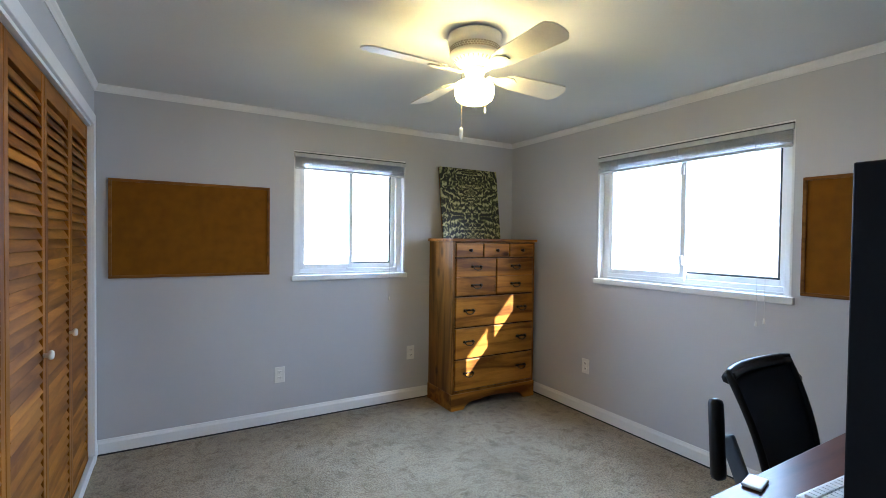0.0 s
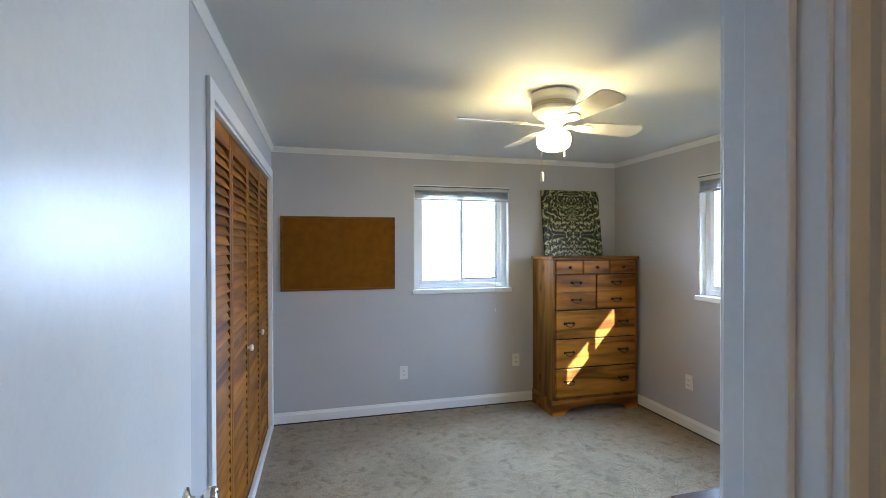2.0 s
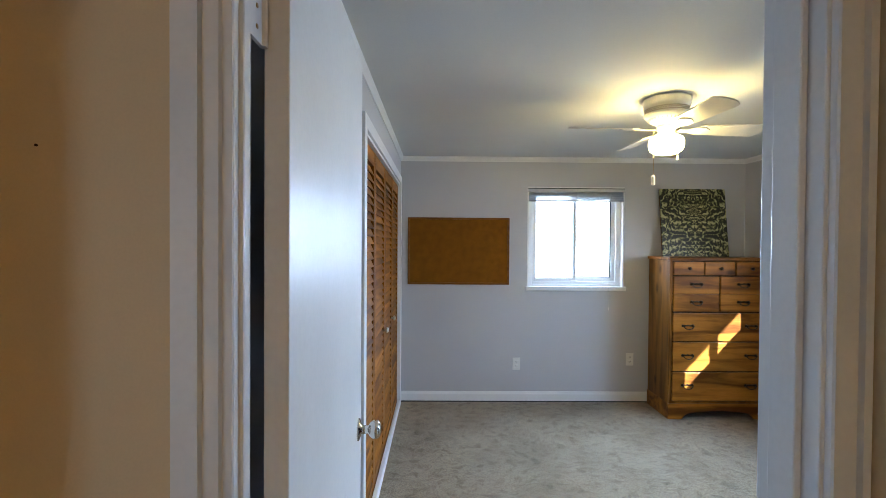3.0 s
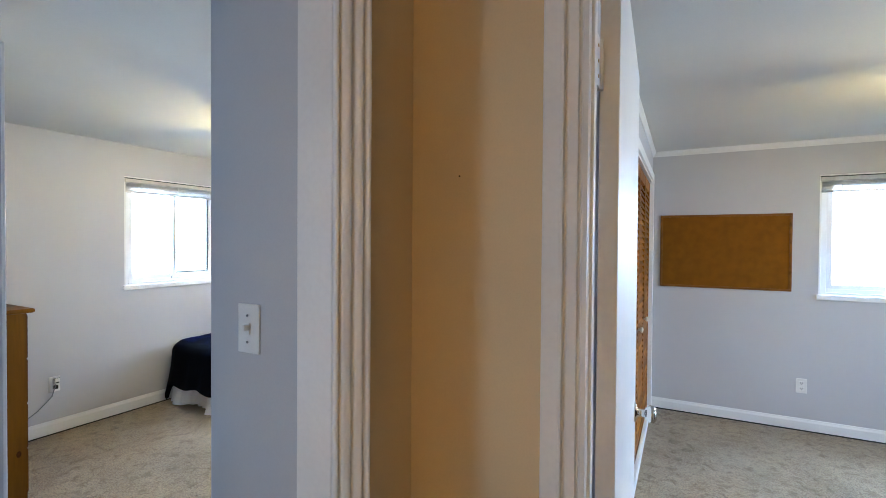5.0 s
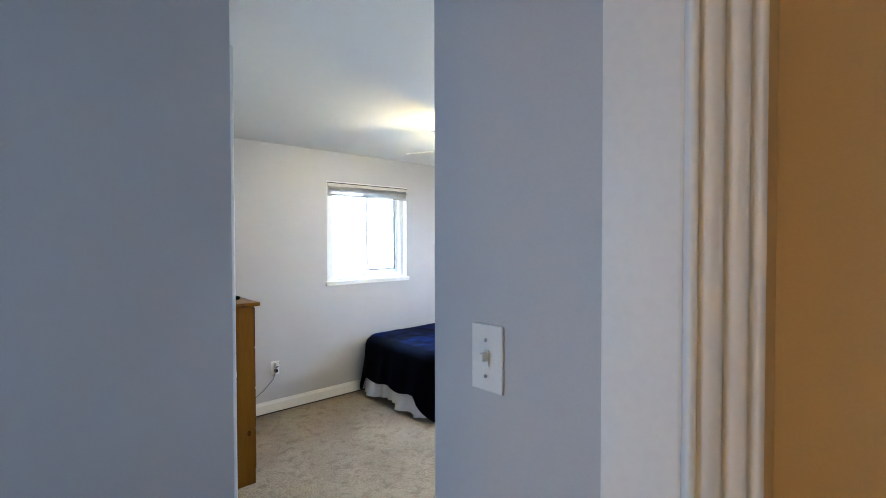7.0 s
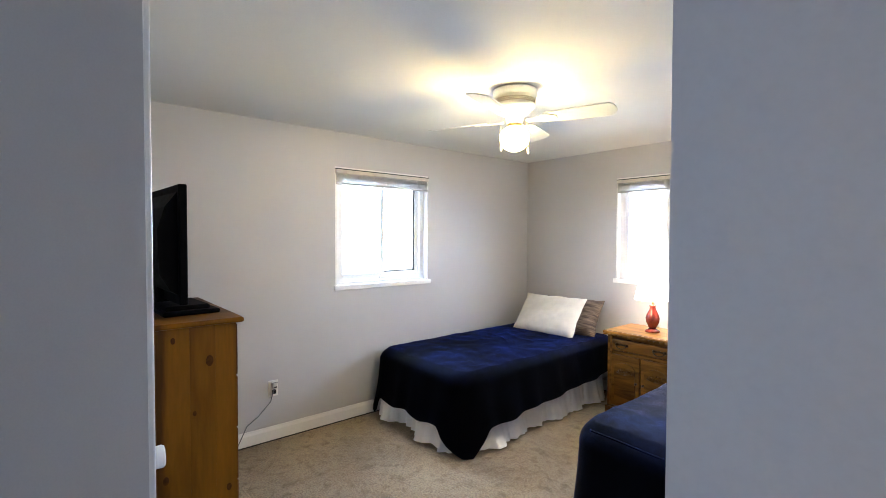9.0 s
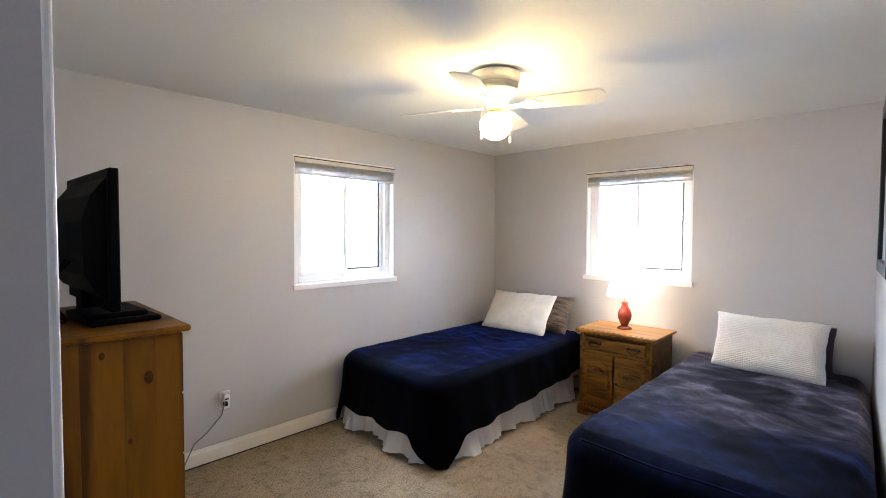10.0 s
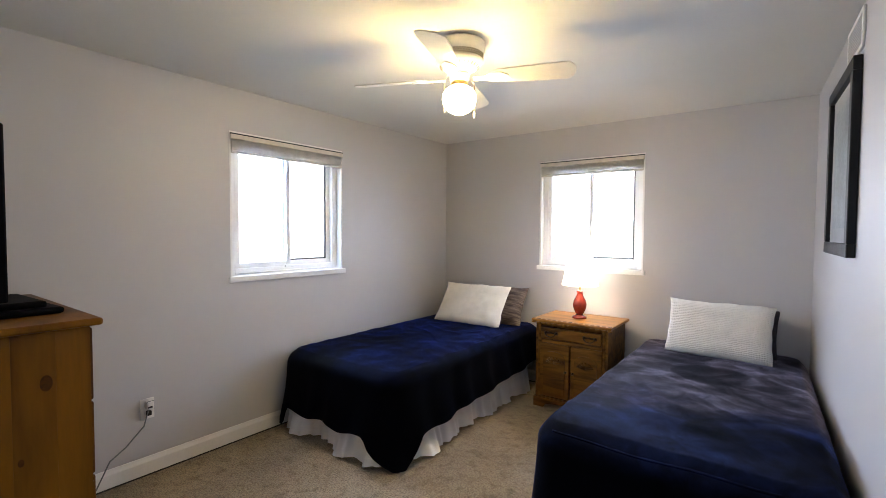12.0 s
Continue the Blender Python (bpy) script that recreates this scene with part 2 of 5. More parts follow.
def waffle(name, color):
    """Crinkled waffle weave: two sets of soft ridges, pushed about by noise."""
    m = mat(name, color, 0.9, vary=0.04, scale=9, fine=150, bump=0.1, sheen=0.2)
    n, l = m.node_tree.nodes, m.node_tree.links
    co = n.new("ShaderNodeTexCoord")
    ridges = []
    for way, scale in (("X", 24.0), ("Z", 28.0)):
        w = n.new("ShaderNodeTexWave")
        w.bands_direction = way
        w.inputs["Scale"].default_value, w.inputs["Distortion"].default_value = scale, 3.2
        w.inputs["Detail"].default_value, w.inputs["Detail Scale"].default_value = 3, 1.5
        l.new(co.outputs["Object"], w.inputs["Vector"])
        ridges.append(w.outputs["Fac"])
    k = n.new("ShaderNodeMath")
    k.operation = "ADD"
    l.new(ridges[0], k.inputs[0])
    l.new(ridges[1], k.inputs[1])
    bp = n.new("ShaderNodeBump")
    bp.inputs["Strength"].default_value, bp.inputs["Distance"].default_value = 0.55, 0.003
    l.new(k.outputs["Value"], bp.inputs["Height"])
    l.new(bp.outputs["Normal"], n["Principled BSDF"].inputs["Normal"])
    return m


def carpet():
    """Cut pile: broad trodden patches, small tufts that lie both ways, and a fibre relief."""
    m = bpy.data.materials.new("beige_carpet")
    m.use_nodes = True
    n, l = m.node_tree.nodes, m.node_tree.links
    b = n["Principled BSDF"]
    co = n.new("ShaderNodeTexCoord")
    out = None
    for scale, detail, lo, hi, dark, light in ((2.6, 7, 0.32, 0.66, (0.315, 0.250, 0.160), (0.418, 0.338, 0.226)), (17, 6, 0.30, 0.50, (0.66, 0.64, 0.60), (1, 1, 1)), (120, 4, 0.34, 0.60, (0.48, 0.46, 0.43), (1, 1, 1))):
        t, r = n.new("ShaderNodeTexNoise"), n.new("ShaderNodeValToRGB")
        t.inputs["Scale"].default_value, t.inputs["Detail"].default_value, t.inputs["Distortion"].default_value = scale, detail, 0.6
        l.new(co.outputs["Object"], t.inputs["Vector"])
        r.color_ramp.elements[0].position, r.color_ramp.elements[1].position = lo, hi
        r.color_ramp.elements[0].color, r.color_ramp.elements[1].color = (*dark, 1), (*light, 1)
        l.new(t.outputs["Fac"], r.inputs["Fac"])
        if out is None:
            out = r.outputs["Color"]
        else:
            x = n.new("ShaderNodeMix")
            x.data_type, x.blend_type = "RGBA", "MULTIPLY"
            x.inputs["Factor"].default_value = 1.0
            l.new(out, x.inputs["A"])
            l.new(r.outputs["Color"], x.inputs["B"])
            out = x.outputs["Result"]
    l.new(out, b.inputs["Base Color"])
    b.inputs["Roughness"].default_value = 0.95
    b.inputs["Specular IOR Level"].default_value = 0.08
    b.inputs["Sheen Weight"].default_value = 0.12
    bp = n.new("ShaderNodeBump")
    bp.inputs["Strength"].default_value, bp.inputs["Distance"].default_value = 0.9, 0.010
    l.new(t.outputs["Fac"], bp.inputs["Height"])
    l.new(bp.outputs["Normal"], b.inputs["Normal"])
    return m


HALLPAINT = mat("beige_wall_paint", (0.66, 0.52, 0.31), 0.62, vary=0.03, scale=1.3, fine=260, bump=0.05, dist=0.0008)
PAINT = mat("wall_paint", (0.50, 0.495, 0.505), 0.5, vary=0.03, scale=1.3, fine=260, bump=0.05, dist=0.0008)
CEIL = mat("ceiling_paint", (0.68, 0.68, 0.655), 0.8, vary=0.03, scale=1.1, fine=180, bump=0.08, dist=0.001)
WHITE = mat("white_trim_paint", (0.78, 0.775, 0.76), 0.38, vary=0.03, scale=3, fine=90, bump=0.03, dist=0.0006)
TRIM = mat("satin_door_trim", (0.78, 0.775, 0.76), 0.38, vary=0.03, scale=3, fine=90, bump=0.0)
VINYL = mat("white_vinyl", (0.82, 0.83, 0.84), 0.35, vary=0.02, scale=5, fine=60, bump=0.01)
CARPET = carpet()
PINE = wood("pine_dresser_wood", (0.135, 0.045, 0.005), (0.44, 0.178, 0.019), "X", 0.42, coat=0.05)
PINE_SHADE = wood("gap_shade_wood", (0.022, 0.009, 0.003), (0.060, 0.025, 0.008), "X", 0.5, 26, False)
PINE_UP = wood("pine_side_wood", (0.11, 0.042, 0.006), (0.28, 0.118, 0.018), "Z", 0.36)
KNOT = mat("dark_pine_knot", (0.036, 0.012, 0.0010), 0.45, vary=0.2, scale=45, fine=160, bump=0.02, tint=(0.075, 0.026, 0.0014), spec=0.14)
HONEY = wood("honey_pine_wood", (0.060, 0.021, 0.0006), (0.192, 0.079, 0.0020), "Z", 0.45, 12, spread=0.16, coat=0.03)
CEDAR = wood("cedar_louver_wood", (0.15, 0.047, 0.004), (0.37, 0.146, 0.014), "Y", 0.5, 30, False, 0.26, 0.0)
CEDAR_UP = wood("cedar_stile_wood", (0.15, 0.048, 0.005), (0.32, 0.124, 0.012), "Z", 0.5, 30, False, 0.12, 0.0)
OAK = wood("oak_nightstand_wood", (0.050, 0.020, 0.003), (0.185, 0.082, 0.011), "X", 0.45, 40, False, coat=0.04)
OAK_TOP = wood("oak_top_wood", (0.17, 0.073, 0.012), (0.37, 0.175, 0.032), "X", 0.3, 36, False)
CHERRY = wood("cherry_desk_wood", (0.06, 0.018, 0.009), (0.13, 0.042, 0.02), "X", 0.3, 22, False, 0.0, 0.2)
FRAMEWOOD = wood("cork_frame_wood", (0.14, 0.056, 0.008), (0.25, 0.105, 0.016), "X", 0.5, 40, False)
CORK = mat("cork", (0.205, 0.081, 0.0035), 0.85, vary=0.14, scale=14, fine=240, bump=0.12, dist=0.001, tint=(0.165, 0.063, 0.003), spec=0.12)
BRONZE = mat("dark_bronze", (0.05, 0.035, 0.022), 0.38, 0.9, 0.1, 20, 90)
CHROME = mat("satin_chrome", (0.72, 0.70, 0.67), 0.16, 1.0, 0.04, 20, 90, 0.01)
BRASS = mat("aged_brass", (0.52, 0.34, 0.12), 0.3, 1.0, 0.08, 30, 90, 0.02)
BLACK = mat("black_plastic", (0.0045, 0.0045, 0.0055), 0.4, vary=0.1, scale=8, fine=300, bump=0.03, spec=0.25)
BLACKWOOD = mat("black_laminate", (0.006, 0.007, 0.010), 0.6, vary=0.08, scale=4, fine=200, bump=0.02, spec=0.2)
GREYMETAL = mat("grey_painted_metal", (0.16, 0.17, 0.18), 0.4, 0.3, 0.06, 10, 120, 0.02)
KEYWHITE = mat("white_keyboard_plastic", (0.74, 0.75, 0.76), 0.4, vary=0.03, scale=10, fine=200, bump=0.01)
PLATE = mat("white_wallplate_plastic", (0.76, 0.75, 0.71), 0.35, vary=0.03, scale=12, fine=200, bump=0.01)
SLOT = mat("dark_slot", (0.03, 0.03, 0.03), 0.7, vary=0.05)
CREAM = mat("cream_fan_enamel", (0.72, 0.68, 0.58), 0.32, vary=0.04, scale=8, fine=120, bump=0.02)
VENTTAN = mat("tan_vent_enamel", (0.34, 0.29, 0.20), 0.4, 0.2, 0.08, 10, 120, 0.02)
FANWHITE = mat("white_fan_enamel", (0.76, 0.75, 0.71), 0.32, vary=0.04, scale=8, fine=120, bump=0.02)
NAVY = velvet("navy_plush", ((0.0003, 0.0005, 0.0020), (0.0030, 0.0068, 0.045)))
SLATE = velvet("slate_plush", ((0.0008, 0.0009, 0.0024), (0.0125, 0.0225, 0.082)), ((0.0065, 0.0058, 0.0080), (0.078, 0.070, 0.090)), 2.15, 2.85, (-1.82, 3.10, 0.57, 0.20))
LINEN = mat("white_bedskirt_satin", (0.83, 0.81, 0.81), 0.45, vary=0.04, scale=6, fine=200, bump=0.08, dist=0.001, sheen=0.2)
PILLOW = mat("cream_pillow_cotton", (0.74, 0.69, 0.59), 0.88, vary=0.05, scale=9, fine=160, bump=0.12, dist=0.002, sheen=0.2)
WAFFLE = waffle("white_waffle_cotton", (0.76, 0.73, 0.68))
SHAM = mat("brown_striped_sham", (0.20, 0.15, 0.11), 0.85, vary=0.3, scale=9, fine=90, bump=0.1, stretch=(1, 1, 9), tint=(0.05, 0.032, 0.026))
PLUM = mat("dark_plum_sham", (0.035, 0.022, 0.030), 0.8, vary=0.15, scale=8, fine=120, bump=0.1)
MATTRESS = mat("white_mattress_ticking", (0.7, 0.7, 0.68), 0.9, vary=0.05)
REDCERAMIC = mat("red_glazed_ceramic", (0.26, 0.030, 0.016), 0.16, vary=0.14, scale=9, fine=70, bump=0.02, coat=0.4)
SHADE = glow("lit_lampshade", (1.0, 0.84, 0.58), 1.05)
GLOBE_A = glow("lit_frosted_globe", (1.0, 0.69, 0.21), 15.4)
GLOBE_B = glow("lit_opal_globe", (1.0, 0.71, 0.27), 22.0)
GASKET = mat("dark_glazing_gasket", (0.035, 0.045, 0.055), 0.6, vary=0.08)
GLASS = clear_glass()
DAMASK = damask()
TVBLACK = mat("matt_black_tv_plastic", (0.0018, 0.0018, 0.0024), 0.6, vary=0.08, scale=8, fine=300, bump=0.02, spec=0.04)
TVSCREEN = mat("tv_black_gloss", (0.004, 0.004, 0.005), 0.12, vary=0.05, bump=0.0, spec=0.15)
PRINT = mat("framed_print_paper", (0.25, 0.27, 0.265), 0.5, vary=0.2, scale=5, fine=60, bump=0.02, tint=(0.14, 0.155, 0.155))
MAT_BOARD = mat("picture_mat_board", (0.32, 0.32, 0.31), 0.8, vary=0.04)
CORDWHITE = mat("white_cord", (0.6, 0.6, 0.58), 0.5, vary=0.05)
GRASS = mat("dry_lawn", (0.16, 0.17, 0.07), 0.95, vary=0.2, scale=2, fine=60, bump=0.3, dist=0.03)
SOFFIT = mat("painted_soffit", (0.62, 0.62, 0.60), 0.7, vary=0.05)
MESHBLACK = mat("black_mesh_fabric", (0.030, 0.032, 0.038), 0.8, vary=0.15, scale=60, fine=600, bump=0.3, dist=0.002)

# ---- building helpers ----


def box(bm, x0, x1, y0, y1, z0, z1, bevel=0.0, seg=2):
    r = bmesh.ops.create_cube(bm, size=1.0)
    vs = r["verts"]
    c = Vector(((x0 + x1) / 2, (y0 + y1) / 2, (z0 + z1) / 2))
    for v in vs:
        v.co = Vector((v.co.x * (x1 - x0), v.co.y * (y1 - y0), v.co.z * (z1 - z0))) + c
    if bevel:
        es = list({e for v in vs for e in v.link_edges})
        bmesh.ops.bevel(bm, geom=es, offset=bevel, segments=seg, affect="EDGES", profile=0.5)
    return bm


def boxes(*rows, bevel=0.0):
    bm = bmesh.new()
    for r in rows:
        box(bm, *r, bevel=bevel)
    return bm


def prism(bm, pts, z0, z1, caps=True):
    lo = [bm.verts.new((x, y, z0)) for x, y in pts]
    hi = [bm.verts.new((x, y, z1)) for x, y in pts]
    k = len(pts)
    for i in range(k):
        bm.faces.new((lo[i], lo[(i + 1) % k], hi[(i + 1) % k], hi[i]))
    if caps:
        bm.faces.new(lo[::-1])
        bm.faces.new(hi)
    return bm


def lathe(bm, prof, at=(0, 0, 0), seg=28, m=None):
    """A turned body from (radius, height) pairs."""
    rings = []
    mm = (m or Matrix()) 
    for r, z in prof:
        rings.append([bm.verts.new(Vector(at) + (mm @ Vector((r * math.cos(2 * math.pi * i / seg), r * math.sin(2 * math.pi * i / seg), z)))) for i in range(seg)])
    for a, b in zip(rings, rings[1:]):
        for i in range(seg):
            bm.faces.new((a[i], a[(i + 1) % seg], b[(i + 1) % seg], b[i]))
    bm.faces.new(rings[0][::-1])
    bm.faces.new(rings[-1])
    return bm


def tube(bm, pts, r, seg=8):
    pts = [Vector(p) for p in pts]
    rings = []
    for i, p in enumerate(pts):
        d = (pts[min(i + 1, len(pts) - 1)] - pts[max(i - 1, 0)]).normalized()
        q = d.to_track_quat("Z", "Y")
        rings.append([bm.verts.new(p + q @ Vector((r * math.cos(2 * math.pi * k / seg), r * math.sin(2 * math.pi * k / seg), 0))) for k in range(seg)])
    for a, b in zip(rings, rings[1:]):
        for k in range(seg):
            bm.faces.new((a[k], a[(k + 1) % seg], b[(k + 1) % seg], b[k]))
    bm.faces.new(rings[0][::-1])
    bm.faces.new(rings[-1])
    return bm


def ob_from(name, bm, material, smooth=False):
    bmesh.ops.recalc_face_normals(bm, faces=bm.faces)
    me = bpy.data.meshes.new(name)
    bm.to_mesh(me)
    bm.free()
    me.materials.append(material)
    if smooth:
        for p in me.polygons:
            p.use_smooth = True
    return new(name, me)


def part(name, bm, material, parent, label="", smooth=False):
    ob = ob_from(name, bm, material, smooth)
    ob.parent = parent
    if label:
        tagged(ob, label)
    return ob


def thing(name, label, category, at=(0, 0, 0), turn=0, group="", kind=""):
    e = new(name)
    e.empty_display_size = 0.1
    e.matrix_basis = pose(*at, 0, 0, turn)
    return tagged(e, label, category, group, kind)


def structure(name, bm, material, label, category):
    return tagged(ob_from(name, bm, material), label, category, kind="structure")


def wall_rows(axis, p0, p1, a0, a1, z0, z1, holes=()):
    """Boxes of a wall of thickness p0..p1 across the axis, along a0..a1, round its holes (a0, a1, z0, z1)."""
    rows, cur = [], a0
    for h0, h1, b, t in sorted(holes):
        rows.append((cur, h0, z0, z1))
        rows.append((h0, h1, z0, b))
        rows.append((h0, h1, t, z1))
        cur = h1
    rows.append((cur, a1, z0, z1))
    rows = [r for r in rows if r[1] - r[0] > 1e-4 and r[3] - r[2] > 1e-4]
    if axis == "x":
        return [(p0, p1, a, b, c, d) for a, b, c, d in rows]
    return [(a, b, p0, p1, c, d) for a, b, c, d in rows]

# ---- the setting ----
H = 2.27
NY, EX, WX = 3.967, 2.80, -4.32
W0, W1 = 1.06, 2.00          # window opening, bottom and top
NEX0, NEX1 = -1.163, -1.345  # bedroom's east wall is a little out of square

structure("ground", boxes((-60, 60, -60, 60, -0.5, -0.35)), GRASS, "flat dry lawn round the house", "ground")
structure("floor", boxes((WX - 0.13, EX + 0.13, 0.37, NY + 0.13, -0.2, 0.0), (-2.2, 0.64, -1.15, 0.37, -0.2, 0.0), (WX - 0.13, -2.2, 0.01, 0.37, -0.2, 0.0), (-0.75, 0.64, -3.25, -1.15, -0.2, 0.0)), CARPET, "worn beige cut-pile carpet through both rooms", "carpet")
structure("ceiling", boxes((WX - 0.13, EX + 0.13, 0.37, NY + 0.13, H, H + 0.15), (-2.2, 0.64, -1.15, 0.37, H, H + 0.15), (WX - 0.13, -2.2, 0.01, 0.37, H, H + 0.15), (-0.75, 0.64, -3.25, -1.15, H, H + 0.15)), CEIL, "flat off-white painted ceiling", "ceiling")
structure("wall_north", boxes(*wall_rows("y", NY, NY + 0.13, WX - 0.13, EX + 0.13, -0.2, H, [(0.772, 1.675, W0, W1), (-3.272, -2.389, W0, W1)])), PAINT, "pale grey painted wall with two windows", "wall")
structure("wall_east", boxes(*wall_rows("x", EX, EX + 0.13, 0.37, NY, -0.2, H, [(1.648, 2.930, W0, W1)])), PAINT, "pale grey painted wall with a wide window", "wall")
structure("wall_west", boxes(*wall_rows("x", WX - 0.13, WX, 0.01, NY, -0.2, H, [(1.660, 2.580, W0, W1)])), PAINT, "pale grey painted wall with a window", "wall")
structure("wall_closet", boxes(*wall_rows("x", -0.52, -0.40, 0.305, NY, 0, H, [(1.86, 3.84, 0, 2.0)])), PAINT, "pale grey wall round the closet opening", "wall")
structure("wall_closet_back", boxes((-1.12, -1.06, 0.33, NY, 0, H)), PAINT, "plain back wall of the closet", "wall")
# office wall towards the hall: piece west of the door, east of it, and the header
structure("wall_hall_north", boxes((-0.65, -0.335, 0.300, 0.345, 0, H), (-0.674, -0.65, 0.122, 0.345, 0, H), (-0.335, 0.50, 0.300, 0.485, 2.05, H)), HALLPAINT, "beige painted wall between hall and office", "wall")
structure("wall_office_south", boxes((0.50, EX + 0.13, 0.380, 0.492, -0.2, H)), PAINT, "pale grey wall behind the desk", "wall")
structure("wall_entry_north", boxes((NEX0, -0.755, 0.213, 0.33, 0, H), (-1.06, -0.40, 0.305, 0.33, 0, H), (-0.755, -0.675, 0.216, 0.305, 0, H)), PAINT, "short grey wall with a light switch", "wall")
bm = prism(bmesh.new(), [(NEX0, 0.214), (NEX1, NY), (-1.12, NY), (-1.12, 0.33), (NEX0 + 0.02, 0.33), (NEX0 + 0.02, 0.214)], 0, H)
structure("wall_bedroom_east", bm, PAINT, "pale grey bedroom wall beside the bed", "wall")
structure("wall_bedroom_south", boxes(*wall_rows("y", 0.01, 0.135, WX - 0.13, -2.09, -0.2, H, [(-2.90, -2.15, 0, 2.03)])), PAINT, "pale grey wall behind the chest of drawers", "wall")
structure("wall_entry_west", boxes((-2.155, -2.085, -1.15, 0.01, 0, H), (-2.09, -2.085, 0.01, 0.137, 0, H)), PAINT, "plain grey wall facing the bedroom door", "wall")
structure("wall_entry_east", boxes(*wall_rows("x", -0.75, -0.68, -3.25, 0.19, 0, H, [(-0.69, 0.10, 0, 2.06)])), PAINT, "wall round the bedroom doorway", "wall")
structure("wall_hall_south", boxes((-0.75, 0.64, -3.37, -3.25, -0.2, H)), HALLPAINT, "plain beige end wall of the hall", "wall")
# Unseen alcove, added to hold the fill lamp and keep the sun out.
structure("fill_alcove", boxes((-2.2, -0.9, -1.80, -1.70, -0.2, H), (-2.2, -2.1, -1.70, -1.27, -0.2, H), (-1.0, -0.9, -1.70, -1.27, -0.2, H), (-2.2, -0.9, -1.80, -1.27, H, H + 0.1), (-2.1, -1.0, -1.70, -1.27, -0.2, 0)), PAINT, "plain walls of an unseen alcove added round the entry fill light", "wall")
structure("wall_hall_east", boxes((0.545, 0.64, -3.25, 0.372, -0.2, H), (0.50, 0.64, 0.372, 0.380, 0, H)), HALLPAINT, "plain beige side wall of the hall", "wall")
structure("wall_entry_south", boxes(*wall_rows("y", -1.27, -1.15, -2.42, -0.75, -0.2, H, [(-2.02, -1.08, 0, 2.03)])), PAINT, "plain grey wall with an added opening for the fill light", "wall")
structure("soffit", boxes((EX + 0.13, 3.63, -1.3, 5.0, 2.16, 2.24), (WX - 0.7, EX + 0.13, NY + 0.13, 5.0, 2.16, 2.24), (WX - 0.7, WX - 0.13, -1.3, NY + 0.13, 2.16, 2.24)), SOFFIT, "painted soffit under the roof overhang", "eaves")
structure("roof", boxes((WX - 0.75, 3.7, -2.0, 5.05, 2.44, 2.6), (-1.3, 1.2, -3.9, -2.0, 2.44, 2.6)), SOFFIT, "low roof over the house", "roof")

# Added glowing sheets stand in for the overexposed daylight outside.
BACKDROP_GLOW = glow("white_backdrop_glow", (0.93, 0.97, 1.0), 0.5)
structure("backdrop_east", boxes((11.0, 11.1, -5, 12, -0.34, 7)), BACKDROP_GLOW, "glowing white sheet added beyond the east window", "backdrop")
structure("backdrop_north", boxes((-14, 10.9, 12.1, 12.2, -0.34, 7)), BACKDROP_GLOW, "glowing white sheet added beyond the north windows", "backdrop")
structure("backdrop_west", boxes((-14.1, -14.0, -6, 12, -0.34, 7)), BACKDROP_GLOW, "glowing white sheet added beyond the west window", "backdrop")


def run(name, pts, size, z, label, category, material):
    """A moulded strip along a polyline at the foot or head of a wall: pts with the inward side on the left."""
    d, h = size
    prof = [(0, 0), (d, 0), (d, h * 0.72), (d * 0.55, h * 0.88), (d * 0.35, h), (0, h)]
    if z > 1:
        prof = [(0, h), (d, h), (d, h * 0.72), (d * 0.6, h * 0.45), (d * 0.3, h * 0.15), (d * 0.3, 0), (0, 0)]
    bm = bmesh.new()
    for (ax, ay), (bx, by) in zip(pts, pts[1:]):
        t = Vector((bx - ax, by - ay, 0)).normalized()
        nrm = Vector((-t.y, t.x, 0))
        e = [[bm.verts.new(Vector((px, py, z)) + nrm * a + Vector((0, 0, b))) for a, b in prof] for px, py in ((ax, ay), (bx, by))]
        k = len(prof)
        for i in range(k):
            bm.faces.new((e[0][i], e[0][(i + 1) % k], e[1][(i + 1) % k], e[1][i]))
        bm.faces.new(e[0])
        bm.faces.new(e[1][::-1])
    if z < 1:
        # A dark strip stands in for the shade under the baseboard.
        gap = bmesh.new()
        for (ax, ay), (bx, by) in zip(pts, pts[1:]):
            t = Vector((bx - ax, by - ay, 0)).normalized()
            nrm = Vector((-t.y, t.x, 0)) * 0.010
            prism(gap, [(ax, ay), (bx, by), (bx + nrm.x, by + nrm.y), (ax + nrm.x, ay + nrm.y)], 0.001, z - 0.0005)
        structure(name.replace("baseboard", "wall_foot_shade"), gap, SLOT, "dark strip for the shadow between carpet and baseboard", "carpet edge")
    return structure(name, bm, material, label, category)


run("baseboard_office", [(2.2, 0.492), (EX, 0.492), (EX, NY), (-0.40, NY), (-0.40, 3.90)], (0.014, 0.085), 0.013, "white painted baseboard above the carpet", "baseboard", WHITE)
run("baseboard_closet", [(-0.40, 1.80), (-0.40, 0.35)], (0.014, 0.085), 0.013, "white painted baseboard beside the closet", "baseboard", WHITE)
run("baseboard_bedroom", [(NEX0, 0.3), (NEX1, NY), (WX, NY), (WX, 0.135), (-2.97, 0.135)], (0.014, 0.095), 0.012, "white painted baseboard above the carpet", "baseboard", WHITE)
run("baseboard_entry", [(-0.755, 0.213), (NEX0, 0.213)], (0.012, 0.085), 0.009, "white painted baseboard in the bedroom entry", "baseboard", WHITE)
run("crown_office", [(0.5, 0.492), (EX, 0.492), (EX, NY), (-0.40, NY), (-0.40, 0.35)], (0.022, 0.045), H - 0.045, "narrow white crown moulding below the ceiling", "trim", WHITE)


